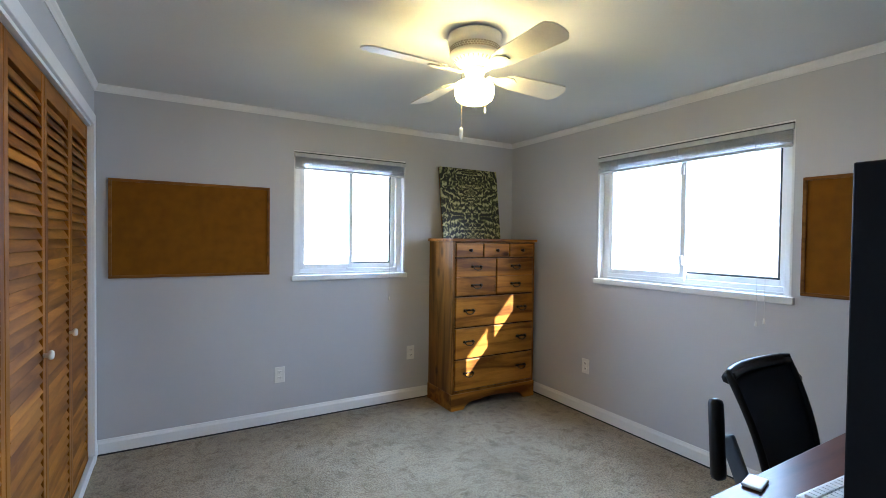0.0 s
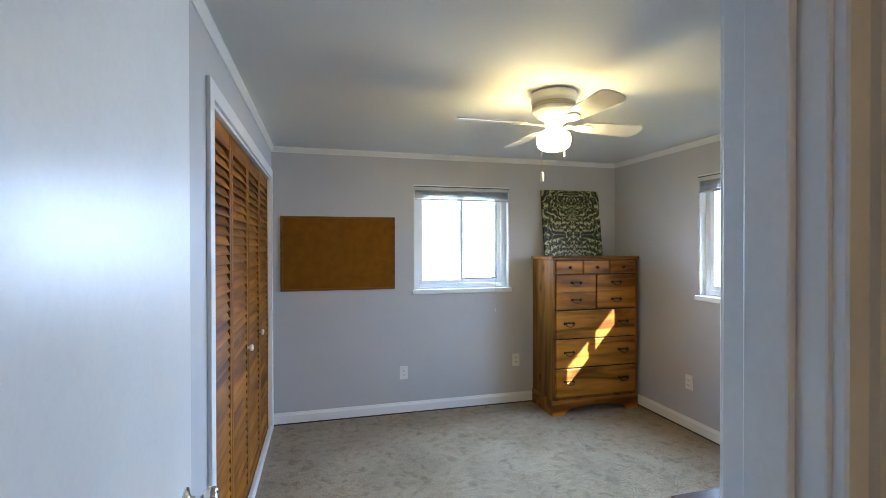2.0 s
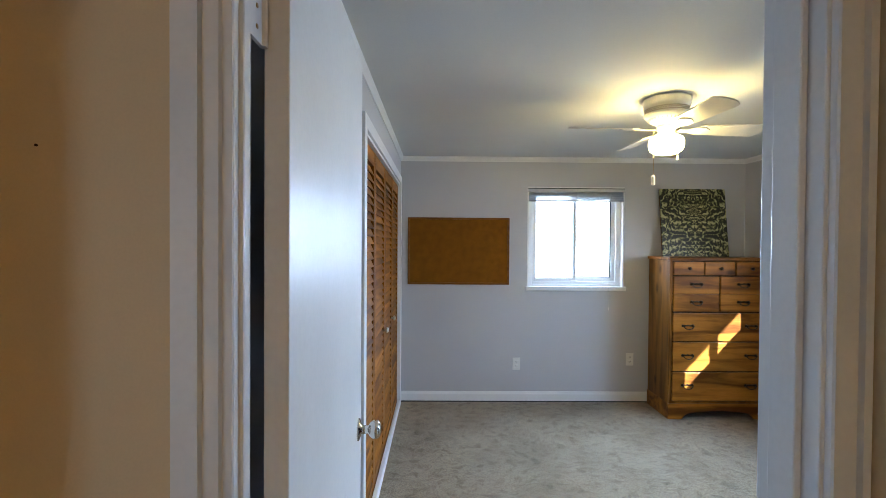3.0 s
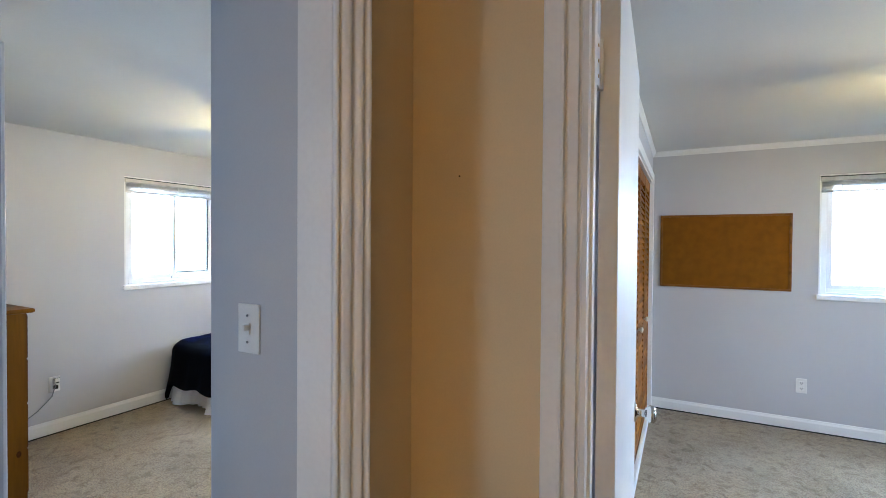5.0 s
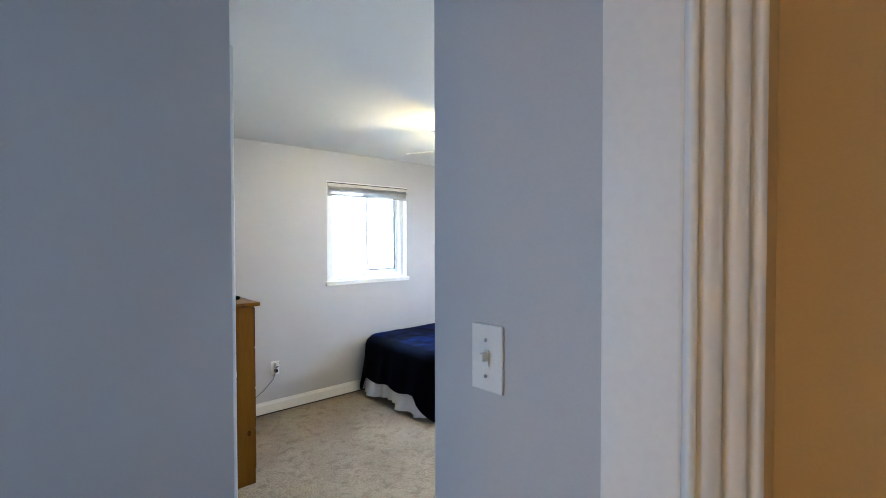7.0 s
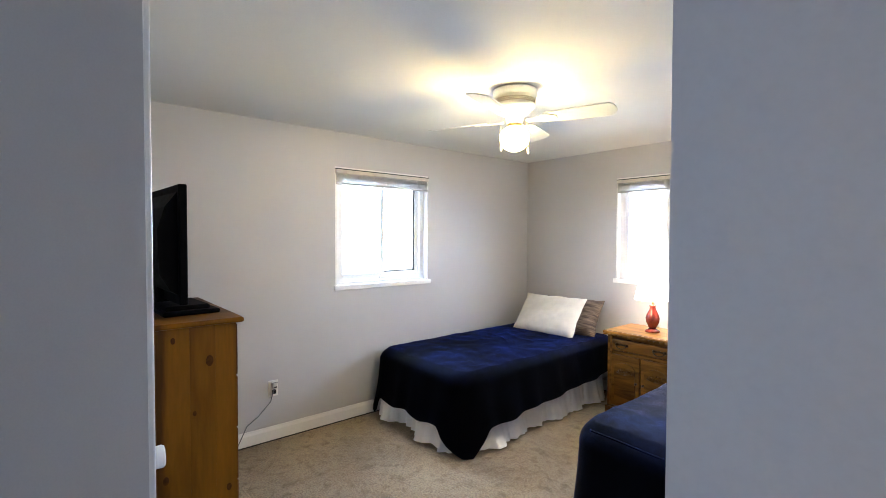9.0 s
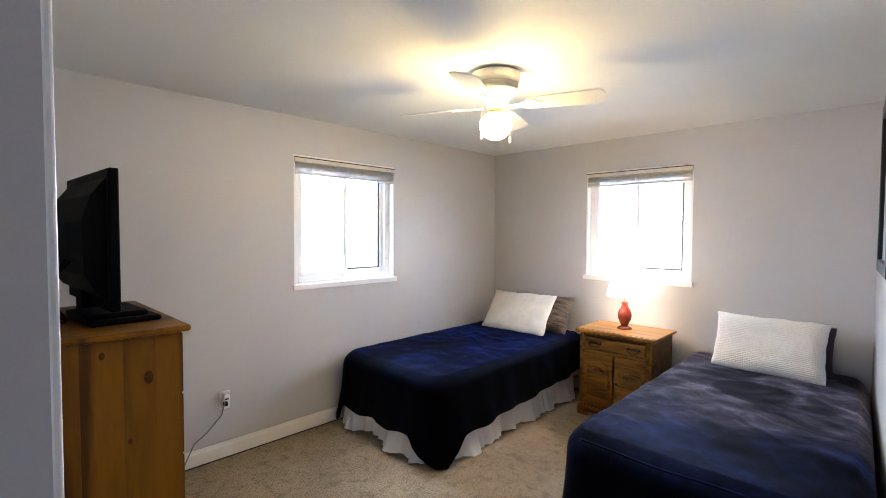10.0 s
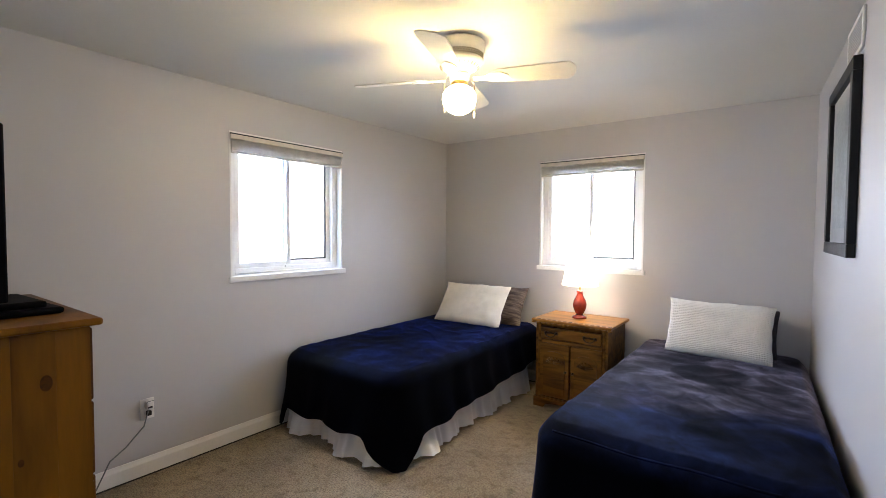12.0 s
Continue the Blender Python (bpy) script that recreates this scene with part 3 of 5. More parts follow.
def window(name, at, turn, w, label):
    """A white vinyl slider in a deep opening: local x along the wall, y outwards; at = wall face, middle, floor."""
    t = thing(name, label, "window", at, turn, kind="structure")
    h0, h1, d = W0, W1, 0.13
    a = w / 2
    part("liner", boxes((-a, -a + 0.014, 0.002, d, h0, h1), (a - 0.014, a, 0.002, d, h0, h1), (-a + 0.014, a - 0.014, 0.002, d, h1 - 0.014, h1), bevel=0.002), WHITE, t)
    part("window_sill", boxes((-a - 0.014, a + 0.014, -0.024, 0.0, h0 - 0.022, h0 + 0.016), (-a + 0.001, a - 0.001, -0.002, d, h0 - 0.004, h0 + 0.016), bevel=0.004), WHITE, t, "white painted window sill")
    f = 0.045
    z0, z1 = h0 + 0.016, h1 - 0.014
    b = a - 0.014
    part("window_frame", boxes((-b, -b + f, 0.055, 0.125, z0, z1), (b - f, b, 0.055, 0.125, z0, z1), (-b + f, b - f, 0.055, 0.125, z0, z0 + f), (-b + f, b - f, 0.055, 0.125, z1 - f, z1),
                               (-b + f, b - f, 0.05, 0.058, z0 + 0.008, z0 + 0.016), bevel=0.003), VINYL, t, "white vinyl frame")
    lo, hi = z0 + f, z1 - f
    g = 0.034
    for s, y in ((-1, 0.068), (1, 0.098)):
        x0, x1 = (-b + f, 0.02) if s < 0 else (-0.02, b - f)
        sash = part("sash", boxes((x0, x0 + g, y - 0.012, y + 0.012, lo, hi), (x1 - g, x1, y - 0.012, y + 0.012, lo, hi), (x0 + g, x1 - g, y - 0.012, y + 0.012, lo, lo + g), (x0 + g, x1 - g, y - 0.012, y + 0.012, hi - g, hi), bevel=0.003), VINYL, t)
        pane = part("pane", boxes((x0 + g, x1 - g, y - 0.002, y + 0.002, lo + g, hi - g)), GLASS, sash)
        pane.visible_shadow = False
        if s > 0:
            e = 0.012
            part("gasket", boxes((x0 + g, x1 - g, y - 0.006, y + 0.006, hi - g - e, hi - g), (x0 + g, x1 - g, y - 0.006, y + 0.006, lo + g, lo + g + e), (x1 - g - e, x1 - g, y - 0.006, y + 0.006, lo + g + e, hi - g - e)), GASKET, sash, "dark rubber glazing gasket")
    lock = boxes((-0.012, 0.012, 0.042, 0.056, lo + 0.09, lo + 0.15), (-0.012, 0.012, 0.042, 0.056, hi - 0.15, hi - 0.09), (-0.03, 0.03, 0.04, 0.055, lo - 0.012, lo + 0.006), bevel=0.003)
    part("latch", lock, VINYL, t)
    return t


def blind(at, turn, w, slat_mat, label, cords):
    """A raised mini blind: headrail, a stack of slats, bottom rail, ladder clips and hanging cords."""
    t = thing("window_blind", label, "blind", at, turn, "raised blinds")
    a = w / 2 - 0.004
    top = W1 - 0.020
    part("headrail", boxes((-a, a, -0.012, 0.026, top - 0.030, top), bevel=0.003), slat_mat, t)
    # Shadow line over the headrail, built as a dark strip.
    part("headrail_shade", boxes((-a, a, -0.010, 0.020, top + 0.0005, top + 0.0075)), SLOT, t, "dark strip for the shadow above the headrail")
    first = None
    for i in range(15):
        if first is None:
            first = part("slat", boxes((-a + 0.006, a - 0.006, -0.010, 0.024, -0.0016, 0.0)), slat_mat, t)
            o = first
        else:
            o = new("slat", first.data)
            o.parent = t
        o.location = (0, random.uniform(-0.005, 0.005), top - 0.036 - i * 0.0044 + random.uniform(-0.0007, 0.0007))
        o.rotation_euler = (radians(random.uniform(-4, 4)), radians(random.uniform(-0.12, 0.12)), 0)
    z = top - 0.036 - 15 * 0.0044
    part("bottom_rail", boxes((-a + 0.006, a - 0.006, -0.008, 0.022, z - 0.014, z), bevel=0.003), slat_mat, t)
    for x in (-a * 0.72, 0.0, a * 0.72):
        part("ladder_cord", boxes((x - 0.002, x + 0.002, -0.0135, -0.0120, z - 0.012, top - 0.03)), slat_mat, t)
    for x, drop in cords:
        c = part("cord", tube(bmesh.new(), [(x, -0.028, top - 0.03), (x + 0.003, -0.034, 1.4), (x, -0.032, drop + 0.03)], 0.0014, 5), CORDWHITE, t)
        part("tassel", lathe(bmesh.new(), [(0.002, 0.03), (0.005, 0.02), (0.006, 0.002), (0.003, 0.0)], (x, -0.032, drop), 10), PLATE, c)
    return t


BLINDGREY = mat("aluminium_slats", (0.52, 0.53, 0.53), 0.4, 0.1, 0.08, 20, 100, 0.02)
BLINDTAN = mat("ivory_slats", (0.62, 0.58, 0.50), 0.45, 0.0, 0.08, 20, 100, 0.02)
window("window_1", (1.2235, NY, 0), 0, 0.903, "small white sliding window over bright daylight")
window("window_2", (EX, 2.289, 0), -90, 1.282, "wide white sliding window over bright daylight")
window("window_3", (WX, 2.12, 0), 90, 0.92, "small white sliding window over bright daylight")
window("window_4", (-2.8305, NY, 0), 0, 0.883, "small white sliding window behind the lamp")
blind((1.2235, NY, 0), 0, 0.903, BLINDGREY, "grey mini blind drawn up in a white window", [(0.30, 0.86)])
blind((EX, 2.289, 0), -90, 1.282, BLINDGREY, "wide grey mini blind drawn up in a window", [(0.49, 0.90), (0.53, 0.92)])
blind((WX, 2.12, 0), 90, 0.92, BLINDTAN, "ivory mini blind drawn up in a window", [])
blind((-2.8305, NY, 0), 0, 0.883, BLINDTAN, "ivory mini blind drawn up behind the lamp", [])


INNER = [(0, 0), (0, 0.014), (0.02, 0.017), (0.13, 0.017), (0.16, 0.009), (0.21, 0.009), (0.23, 0.015), (0.44, 0.015), (0.46, 0.009), (0.51, 0.009), (0.53, 0.017), (0.58, 0.017), (0.60, 0.013), (0.97, 0.012), (1, 0.008), (1, 0)]
OUTER = [(0, 0), (0, 0.014), (0.04, 0.017), (0.52, 0.016), (0.56, 0.010), (0.70, 0.010), (0.74, 0.018), (0.94, 0.018), (1, 0.014), (1, 0)]


def casing(bm, x0, x1, y0, out, z0, z1, prof):
    """A moulded door casing across x0..x1 on the plane y0, standing out by the steps of its profile."""
    w = x1 - x0
    s = 1 if out > 0 else -1
    prism(bm, [(x0 + w * a, y0 + s * d) for a, d in prof], z0, z1, False)


# door frame of the office
door1 = thing("door_1", "white door frame between hall and office", "door frame", (0, 0, 0), kind="structure")
part("jamb", boxes((-0.335, -0.292, 0.298, 0.321, 0, 2.05), (-0.335, -0.322, 0.321, 0.372, 0, 2.05), bevel=0.003), WHITE, door1)
part("jamb", boxes((0.482, 0.502, 0.369, 0.495, 0, 2.05), (0.470, 0.482, 0.40, 0.455, 0, 2.03), bevel=0.003), WHITE, door1)
bm = bmesh.new()
casing(bm, -0.298, -0.378, 0.300, -1, 0, 2.05, INNER)
part("casing", bm, TRIM, door1)
bm = bmesh.new()
casing(bm, 0.488, 0.5445, 0.372, -1, 0, 2.05, OUTER)
part("casing", bm, TRIM, door1)
bm = bmesh.new()
casing(bm, 0.492, 0.556, 0.492, 1, 0, 2.05, OUTER)
part("casing", bm, TRIM, door1)
hinge = bmesh.new()
for z in (0.25, 1.738):
    tube(hinge, [(-0.294, 0.366, z), (-0.294, 0.366, z + 0.09)], 0.006)
    box(hinge, -0.299, -0.294, 0.3215, 0.366, z, z + 0.09)
hinge_ob = part("hinge", hinge, WHITE, door1, "painted-over hinge")
for z in (1.756, 1.783, 1.810):
    part("screw", lathe(bmesh.new(), [(0.0035, 0), (0.003, 0.001)], (-0.294, 0.343, z), 8, pose(0, 0, 0, 0, 90, 0)), BRASS, hinge_ob)

# frame of the bedroom doorway
door2 = thing("door_2", "white frame of the open bedroom doorway", "door frame", (0, 0, 0), kind="structure")
part("jamb", boxes((-0.757, -0.676, 0.088, 0.215, 0, 2.07), (-0.757, -0.676, -0.70, -0.68, 0, 2.07), (-0.757, -0.676, -0.68, 0.088, 2.05, 2.07), bevel=0.003), WHITE, door2)
bm = bmesh.new()
prism(bm, [(-0.676 + d, y) for y, d in ((0.088, 0), (0.088, 0.011), (0.0915, 0.012), (0.0925, 0.008), (0.094, 0.017), (0.097, 0.026), (0.103, 0.029), (0.1042, 0.025), (0.106, 0.035), (0.109, 0.043), (0.113, 0.046), (0.1142, 0.042), (0.116, 0.052), (0.118, 0.057), (0.121, 0.055), (0.121, 0))], 0, 2.1, False)
part("casing", bm, TRIM, door2, "", True)
bm = bmesh.new()
box(bm, -0.676, -0.656, -0.75, -0.69, 0, 2.1, 0.003)
part("casing", bm, TRIM, door2)


def round_knob(parent, at, m, material):
    k = part("door_knob", lathe(bmesh.new(), [(0.032, 0.0), (0.032, 0.004), (0.014, 0.010), (0.011, 0.030), (0.020, 0.036), (0.027, 0.046), (0.027, 0.058), (0.019, 0.066), (0.006, 0.068)], at, 24, m), material, parent, "satin chrome knob", True)
    return k


# office door, open against the closet wall
leaf = thing("open_door", "flat white door standing open into the office", "door", (-0.2788, 0.3746, 0), 92.36)
part("leaf", boxes((0, 0.80, -0.0175, 0.0175, 0.012, 2.02), bevel=0.002), WHITE, leaf)
round_knob(leaf, (0.735, -0.0175, 0.91), pose(0, 0, 0, 90, 0, 0), CHROME)
round_knob(leaf, (0.735, 0.0175, 0.91), pose(0, 0, 0, -90, 0, 0), CHROME)
part("latch_plate", boxes((0.7995, 0.802, -0.012, 0.012, 0.88, 0.94), bevel=0.001), CHROME, leaf)

# door in the bedroom's south wall, its casing standing proud of the entry wall's corner
door3 = thing("door_3", "flat white closed door with a white knob", "door", (-2.90, 0.135, 0), kind="structure")
part("leaf", boxes((0.004, 0.746, -0.045, -0.010, 0.01, 2.02), bevel=0.002), WHITE, door3)
part("casing", boxes((0.750, 0.816, 0.0, 0.013, 0, 2.09), (-0.066, 0.0, 0.0, 0.013, 0, 2.09), (0.0, 0.750, 0.0, 0.013, 2.03, 2.09), bevel=0.004), WHITE, door3)
knob = lathe(bmesh.new(), [(0.030, 0.0), (0.030, 0.005), (0.013, 0.010), (0.012, 0.024), (0.020, 0.029), (0.0235, 0.032), (0.0235, 0.051), (0.021, 0.055), (0.006, 0.056)], (0.694, -0.010, 0.985), 24, pose(0, 0, 0, -90, 0, 0))
part("door_knob", knob, KEYWHITE, door3, "round white enamel knob", True)

# closet: casing and four louvred bifold panels
part_c = thing("closet_frame", "white flat casing round the closet opening", "door frame", (0, 0, 0), kind="structure")
part("casing", boxes((-0.40, -0.384, 1.80, 1.865, 0, 2.065), (-0.40, -0.384, 3.835, 3.90, 0, 2.065), (-0.40, -0.384, 1.865, 3.835, 2.0, 2.065), bevel=0.003), WHITE, part_c)
part("jamb", boxes((-0.52, -0.398, 1.855, 1.868, 0, 2.0), (-0.52, -0.398, 3.832, 3.845, 0, 2.0), (-0.52, -0.398, 1.868, 3.832, 1.985, 2.0)), WHITE, part_c)
part("threshold", boxes((-0.412, -0.386, 1.866, 3.834, 0, 0.058), bevel=0.004), WHITE, part_c)
SLAT = None


def louvre_panel(y0, y1, knob_y):
    global SLAT
    t = thing("louvered_door", "honey-brown cedar louvered bifold closet panel", "closet door", (-0.43, (y0 + y1) / 2, 0), 0, "closet bifold panels")
    w = (y1 - y0) / 2 - 0.002
    for s in (-1, 1):
        part("stile", boxes((-0.014, 0.014, *sorted((s * w, s * (w - 0.042))), 0.012, 1.98), bevel=0.003), CEDAR_UP, t)
    for z0, z1 in ((0.012, 0.11), (1.90, 1.98)):
        part("rail", boxes((-0.013, 0.013, -w + 0.042, w - 0.042, z0, z1), bevel=0.002), CEDAR, t)
    step = 0.0425
    k = int((1.90 - 0.11) / step)
    if SLAT is None:
        bm = box(bmesh.new(), -0.0032, 0.0032, -w + 0.040, w - 0.040, -0.030, 0.030, 0.0015, 1)
        bmesh.ops.rotate(bm, verts=bm.verts, cent=(0, 0, 0), matrix=Matrix.Rotation(radians(-25), 3, "Y"))
        first = part("louver_slat", bm, CEDAR, t)
        SLAT = first.data
        first.location = (0, 0, 0.11 + step * 0.5)
        start = 1
    else:
        start = 0
    for i in range(start, k):
        o = new("louver_slat", SLAT)
        o.parent = t
        o.location = (0, 0, 0.11 + step * (i + 0.5))
    if knob_y:
        part("knob", lathe(bmesh.new(), [(0.008, 0.0), (0.008, 0.012), (0.017, 0.018), (0.019, 0.026), (0.014, 0.032), (0.004, 0.034)], (0.014, knob_y, 0.885), 18, pose(0, 0, 0, 0, 90, 0)), PLATE, t, "round white porcelain knob", True)
    return t


B = [1.868, 2.359, 2.850, 3.341, 3.832]
for i in range(4):
    louvre_panel(B[i], B[i + 1], 0.205 if i in (1, 2) else 0)

# ---- ceiling fans ----


def ceiling_fan(at, turn, enamel, globe_mat, globe, chains, label):
    t = thing("ceiling_fan", label, "ceiling fan", (*at, H), turn)
    part("motor_housing", lathe(bmesh.new(), [(0.106, 0.0), (0.120, -0.006), (0.122, -0.016), (0.119, -0.030), (0.120, -0.036), (0.118, -0.054), (0.113, -0.058), (0.111, -0.086), (0.113, -0.090), (0.110, -0.098), (0.098, -0.112), (0.078, -0.128), (0.060, -0.138), (0.052, -0.144)], seg=48), enamel, t, "", True)
    vent = bmesh.new()
    for row in range(3):
        for i in range(56):
            m = Matrix.Rotation(2 * math.pi * (i + 0.5 * (row % 2)) / 56, 4, "Z") @ Matrix.Translation((0.1125, 0, -0.064 - 0.0085 * row))
            k = len(vent.verts)
            box(vent, -0.002, 0.0012, -0.0042, 0.0042, -0.0028, 0.0028)
            vent.verts.ensure_lookup_table()
            for v in list(vent.verts)[k:]:
                v.co = m @ v.co
    part("vent_band", vent, VENTTAN, t, "slotted tan vent band")
    slots = bmesh.new()
    for i in range(28):
        m = Matrix.Rotation(2 * math.pi * i / 28, 4, "Z") @ Matrix.Translation((0.0885, 0, -0.1205)) @ Matrix.Rotation(radians(52), 4, "Y")
        k = len(slots.verts)
        box(slots, -0.0012, 0.0016, -0.0030, 0.0030, -0.009, 0.009)
        slots.verts.ensure_lookup_table()
        for v in list(slots.verts)[k:]:
            v.co = m @ v.co
    part("lower_slots", slots, VENTTAN, t, "ring of narrow vent slots")
    part("switch_cup", lathe(bmesh.new(), [(0.046, -0.143), (0.048, -0.150), (0.044, -0.176), (0.036, -0.184), (0.020, -0.186)], seg=28), enamel, t, "", True)
    part("fitter", lathe(bmesh.new(), [(0.030, -0.183), (0.040, -0.188), (0.042, -0.205), (0.036, -0.208)], seg=28), BRASS, t, "brass shade fitter", True)
    part("globe", lathe(bmesh.new(), globe, seg=32), globe_mat, t, "lit white glass globe", True)
    for i in range(4):
        a = Matrix.Rotation(radians(90 * i), 4, "Z")
        tilt = Matrix.Rotation(radians(-14), 4, "X")
        outline = [(0.165, 0.036), (0.20, 0.050), (0.30, 0.057), (0.42, 0.062), (0.496, 0.065), (0.508, 0.062), (0.526, 0.042), (0.533, 0.022), (0.534, 0.0)]
        pts = [(x, y) for x, y in outline] + [(x, -y) for x, y in outline[-2::-1]]
        bm = prism(bmesh.new(), pts, -0.003, 0.003)
        bmesh.ops.transform(bm, matrix=a @ Matrix.Translation((0, 0, -0.168)) @ tilt, verts=bm.verts)
        blade = part("blade", bm, enamel, t)
        bm = bmesh.new()
        prism(bm, [(0.07, 0.016), (0.12, 0.014), (0.155, 0.034), (0.20, 0.036), (0.235, 0.012), (0.235, -0.012), (0.20, -0.036), (0.155, -0.034), (0.12, -0.014), (0.07, -0.016)], -0.009, -0.0035)
        bmesh.ops.transform(bm, matrix=a @ Matrix.Translation((0, 0, -0.168)) @ tilt, verts=bm.verts)
        part("blade_iron", bm, enamel, blade)
    for x, y, z, r in chains:
        tall = r * 6
        c = part("pull_chain", tube(bmesh.new(), [(x * 0.8, y * 0.8, -0.17), (x, y, -0.19), (x, y, z + 0.03)], 0.0015, 5), BRASS, t)
        part("chain_pull", lathe(bmesh.new(), [(0.003, tall), (r, tall * 0.85), (r, 0.004), (r * 0.6, 0.0)], (x, y, z), 12), PLATE, c)
    return t


SCHOOL = [(0.034, -0.184), (0.041, -0.192), (0.046, -0.201), (0.064, -0.207), (0.082, -0.217), (0.088, -0.233), (0.088, -0.262), (0.080, -0.284), (0.060, -0.298), (0.030, -0.306), (0.008, -0.308)]
BALL = [(0.034, -0.196), (0.042, -0.208), (0.064, -0.222), (0.078, -0.244), (0.081, -0.268), (0.074, -0.296), (0.054, -0.320), (0.028, -0.334), (0.006, -0.337)]
ceiling_fan((1.188, 2.230), 1, CREAM, GLOBE_A, SCHOOL, [(-0.075, -0.01, -0.475, 0.009), (0.075, 0.02, -0.33, 0.004)], "cream four-blade hugger ceiling fan with a lit globe")
ceiling_fan((-2.765, 1.955), 22, FANWHITE, GLOBE_B, BALL, [(-0.06, -0.055, -0.34, 0.005), (0.065, 0.045, -0.35, 0.005)], "white four-blade hugger ceiling fan with a lit globe")

# ---- office ----


def bail_pull(parent, x, y, z, s=1.15):
    """A bat-wing plate with a swinging bail, on a front that faces -y."""
    bm = bmesh.new()
    for i in (-1, 1):
        lathe(bm, [(0.011 * s, 0), (0.010 * s, 0.004), (0.004 * s, 0.012), (0.006 * s, 0.018)], (x + i * 0.036 * s, y, z), 12, pose(0, 0, 0, 90, 0, 0))
    tube(bm, [(x + 0.036 * s * math.cos(a), y - 0.016 - 0.004 * math.sin(a), z - 0.024 * s * math.sin(a)) for a in [math.pi * k / 8 for k in range(9)]], 0.0034 * s, 6)
    prism_plate = [(-0.046, 0.004), (-0.030, 0.014), (-0.012, 0.008), (0.0, 0.016), (0.012, 0.008), (0.030, 0.014), (0.046, 0.004), (0.030, -0.010), (0.0, -0.004), (-0.030, -0.010)]
    plate = prism(bmesh.new(), [(px * s, pz * s * 0.62) for px, pz in prism_plate], 0, 0.003)
    bmesh.ops.transform(plate, matrix=Matrix.Translation((x, y, z)) @ Matrix.Rotation(radians(90), 4, "X"), verts=plate.verts)
    back = bpy.data.meshes.new("plate")
    plate.to_mesh(back)
    plate.free()
    bm.from_mesh(back)
    return part("pull", bm, BRONZE, parent, "dark bronze bail pull", True)


def knob_small(parent, x, y, z):
    return part("knob", lathe(bmesh.new(), [(0.010, 0), (0.006, 0.006), (0.006, 0.012), (0.014, 0.018), (0.013, 0.024), (0.004, 0.028)], (x, y, z), 14, pose(0, 0, 0, 90, 0, 0)), BRONZE, parent, "dark bronze knob", True)


X0, X1, YF, YB, TOP = 1.900, 2.735, 3.560, 3.945, 1.365
dresser = thing("tall_dresser", "rustic pine chest of drawers with dark bronze pulls", "dresser", (0, 0, 0))
part("carcass", boxes((X0, X0 + 0.02, YF + 0.012, YB, 0.0, TOP - 0.024), (X1 - 0.02, X1, YF + 0.012, YB, 0.0, TOP - 0.024), (X0 + 0.02, X1 - 0.02, YB - 0.01, YB, 0.10, TOP - 0.024), (X0 + 0.02, X1 - 0.02, YF + 0.05, YB - 0.01, 0.13, 0.15), bevel=0.002), PINE_UP, dresser)
part("face_frame", boxes((X0, X0 + 0.022, YF, YF + 0.012, 0.13, TOP - 0.024), (X1 - 0.022, X1, YF, YF + 0.012, 0.13, TOP - 0.024), (X0 + 0.022, X1 - 0.022, YF, YF + 0.012, 0.13, 0.150), (X0 + 0.022, X1 - 0.022, YF, YF + 0.012, 1.334, TOP - 0.024), bevel=0.001), PINE_UP, dresser)
# Full dark sheet behind the drawers: the shade of their gaps as colour.
part("drawer_rail", boxes((X0 + 0.022, X1 - 0.022, YF + 0.008, YF + 0.012, 0.150, 1.334)), PINE_SHADE, dresser)
bm = boxes((X0 - 0.016, X1 + 0.016, YF - 0.020, YB + 0.003, TOP - 0.024, TOP), bevel=0.006)
part("top", bm, PINE, dresser)
# bracket base with an arched apron
bm = bmesh.new()
pts = [(X0 - 0.006, 0.0), (X0 + 0.11, 0.0), (X0 + 0.135, 0.035), (X0 + 0.18, 0.055), (X0 + 0.26, 0.062), ((X0 + X1) / 2, 0.075), (X1 - 0.26, 0.062), (X1 - 0.18, 0.055), (X1 - 0.135, 0.035), (X1 - 0.11, 0.0), (X1 + 0.006, 0.0), (X1 + 0.006, 0.13), (X0 - 0.006, 0.13)]
prism(bm, pts, -0.016, 0.0)
bmesh.ops.transform(bm, matrix=Matrix.Translation((0, YF - 0.008, 0)) @ Matrix.Rotation(radians(90), 4, "X"), verts=bm.verts)
box(bm, X0 - 0.006, X0 - 0.001, YF + 0.008, YB, 0, 0.13)
box(bm, X1 + 0.001, X1 + 0.006, YF + 0.008, YB, 0, 0.13)
part("bracket_base", bm, PINE, dresser)


def drawer(x0, x1, z0, z1, pulls, small=False):
    d = part("drawer", boxes((x0 + 0.005, x1 - 0.005, YF - 0.012, YF + 0.008, z0 - 0.001, z1 + 0.001), bevel=0.006), PINE, dresser)
    for px, pz in pulls:
        (knob_small if small else bail_pull)(d, px, YF - 0.012, pz)


L, R = X0 + 0.020, X1 - 0.020
w3 = (R - L) / 3
for i in range(3):
    drawer(L + i * w3, L + (i + 1) * w3, 1.218, 1.328, [(L + (i + 0.5) * w3, 1.273)], True)
w2 = (R - L) / 2
for i in range(2):
    for z0, z1 in ((1.060, 1.206), (0.910, 1.058)):
        drawer(L + i * w2, L + (i + 1) * w2, z0, z1, [(L + (i + 0.5) * w2, (z0 + z1) / 2 + 0.008)])
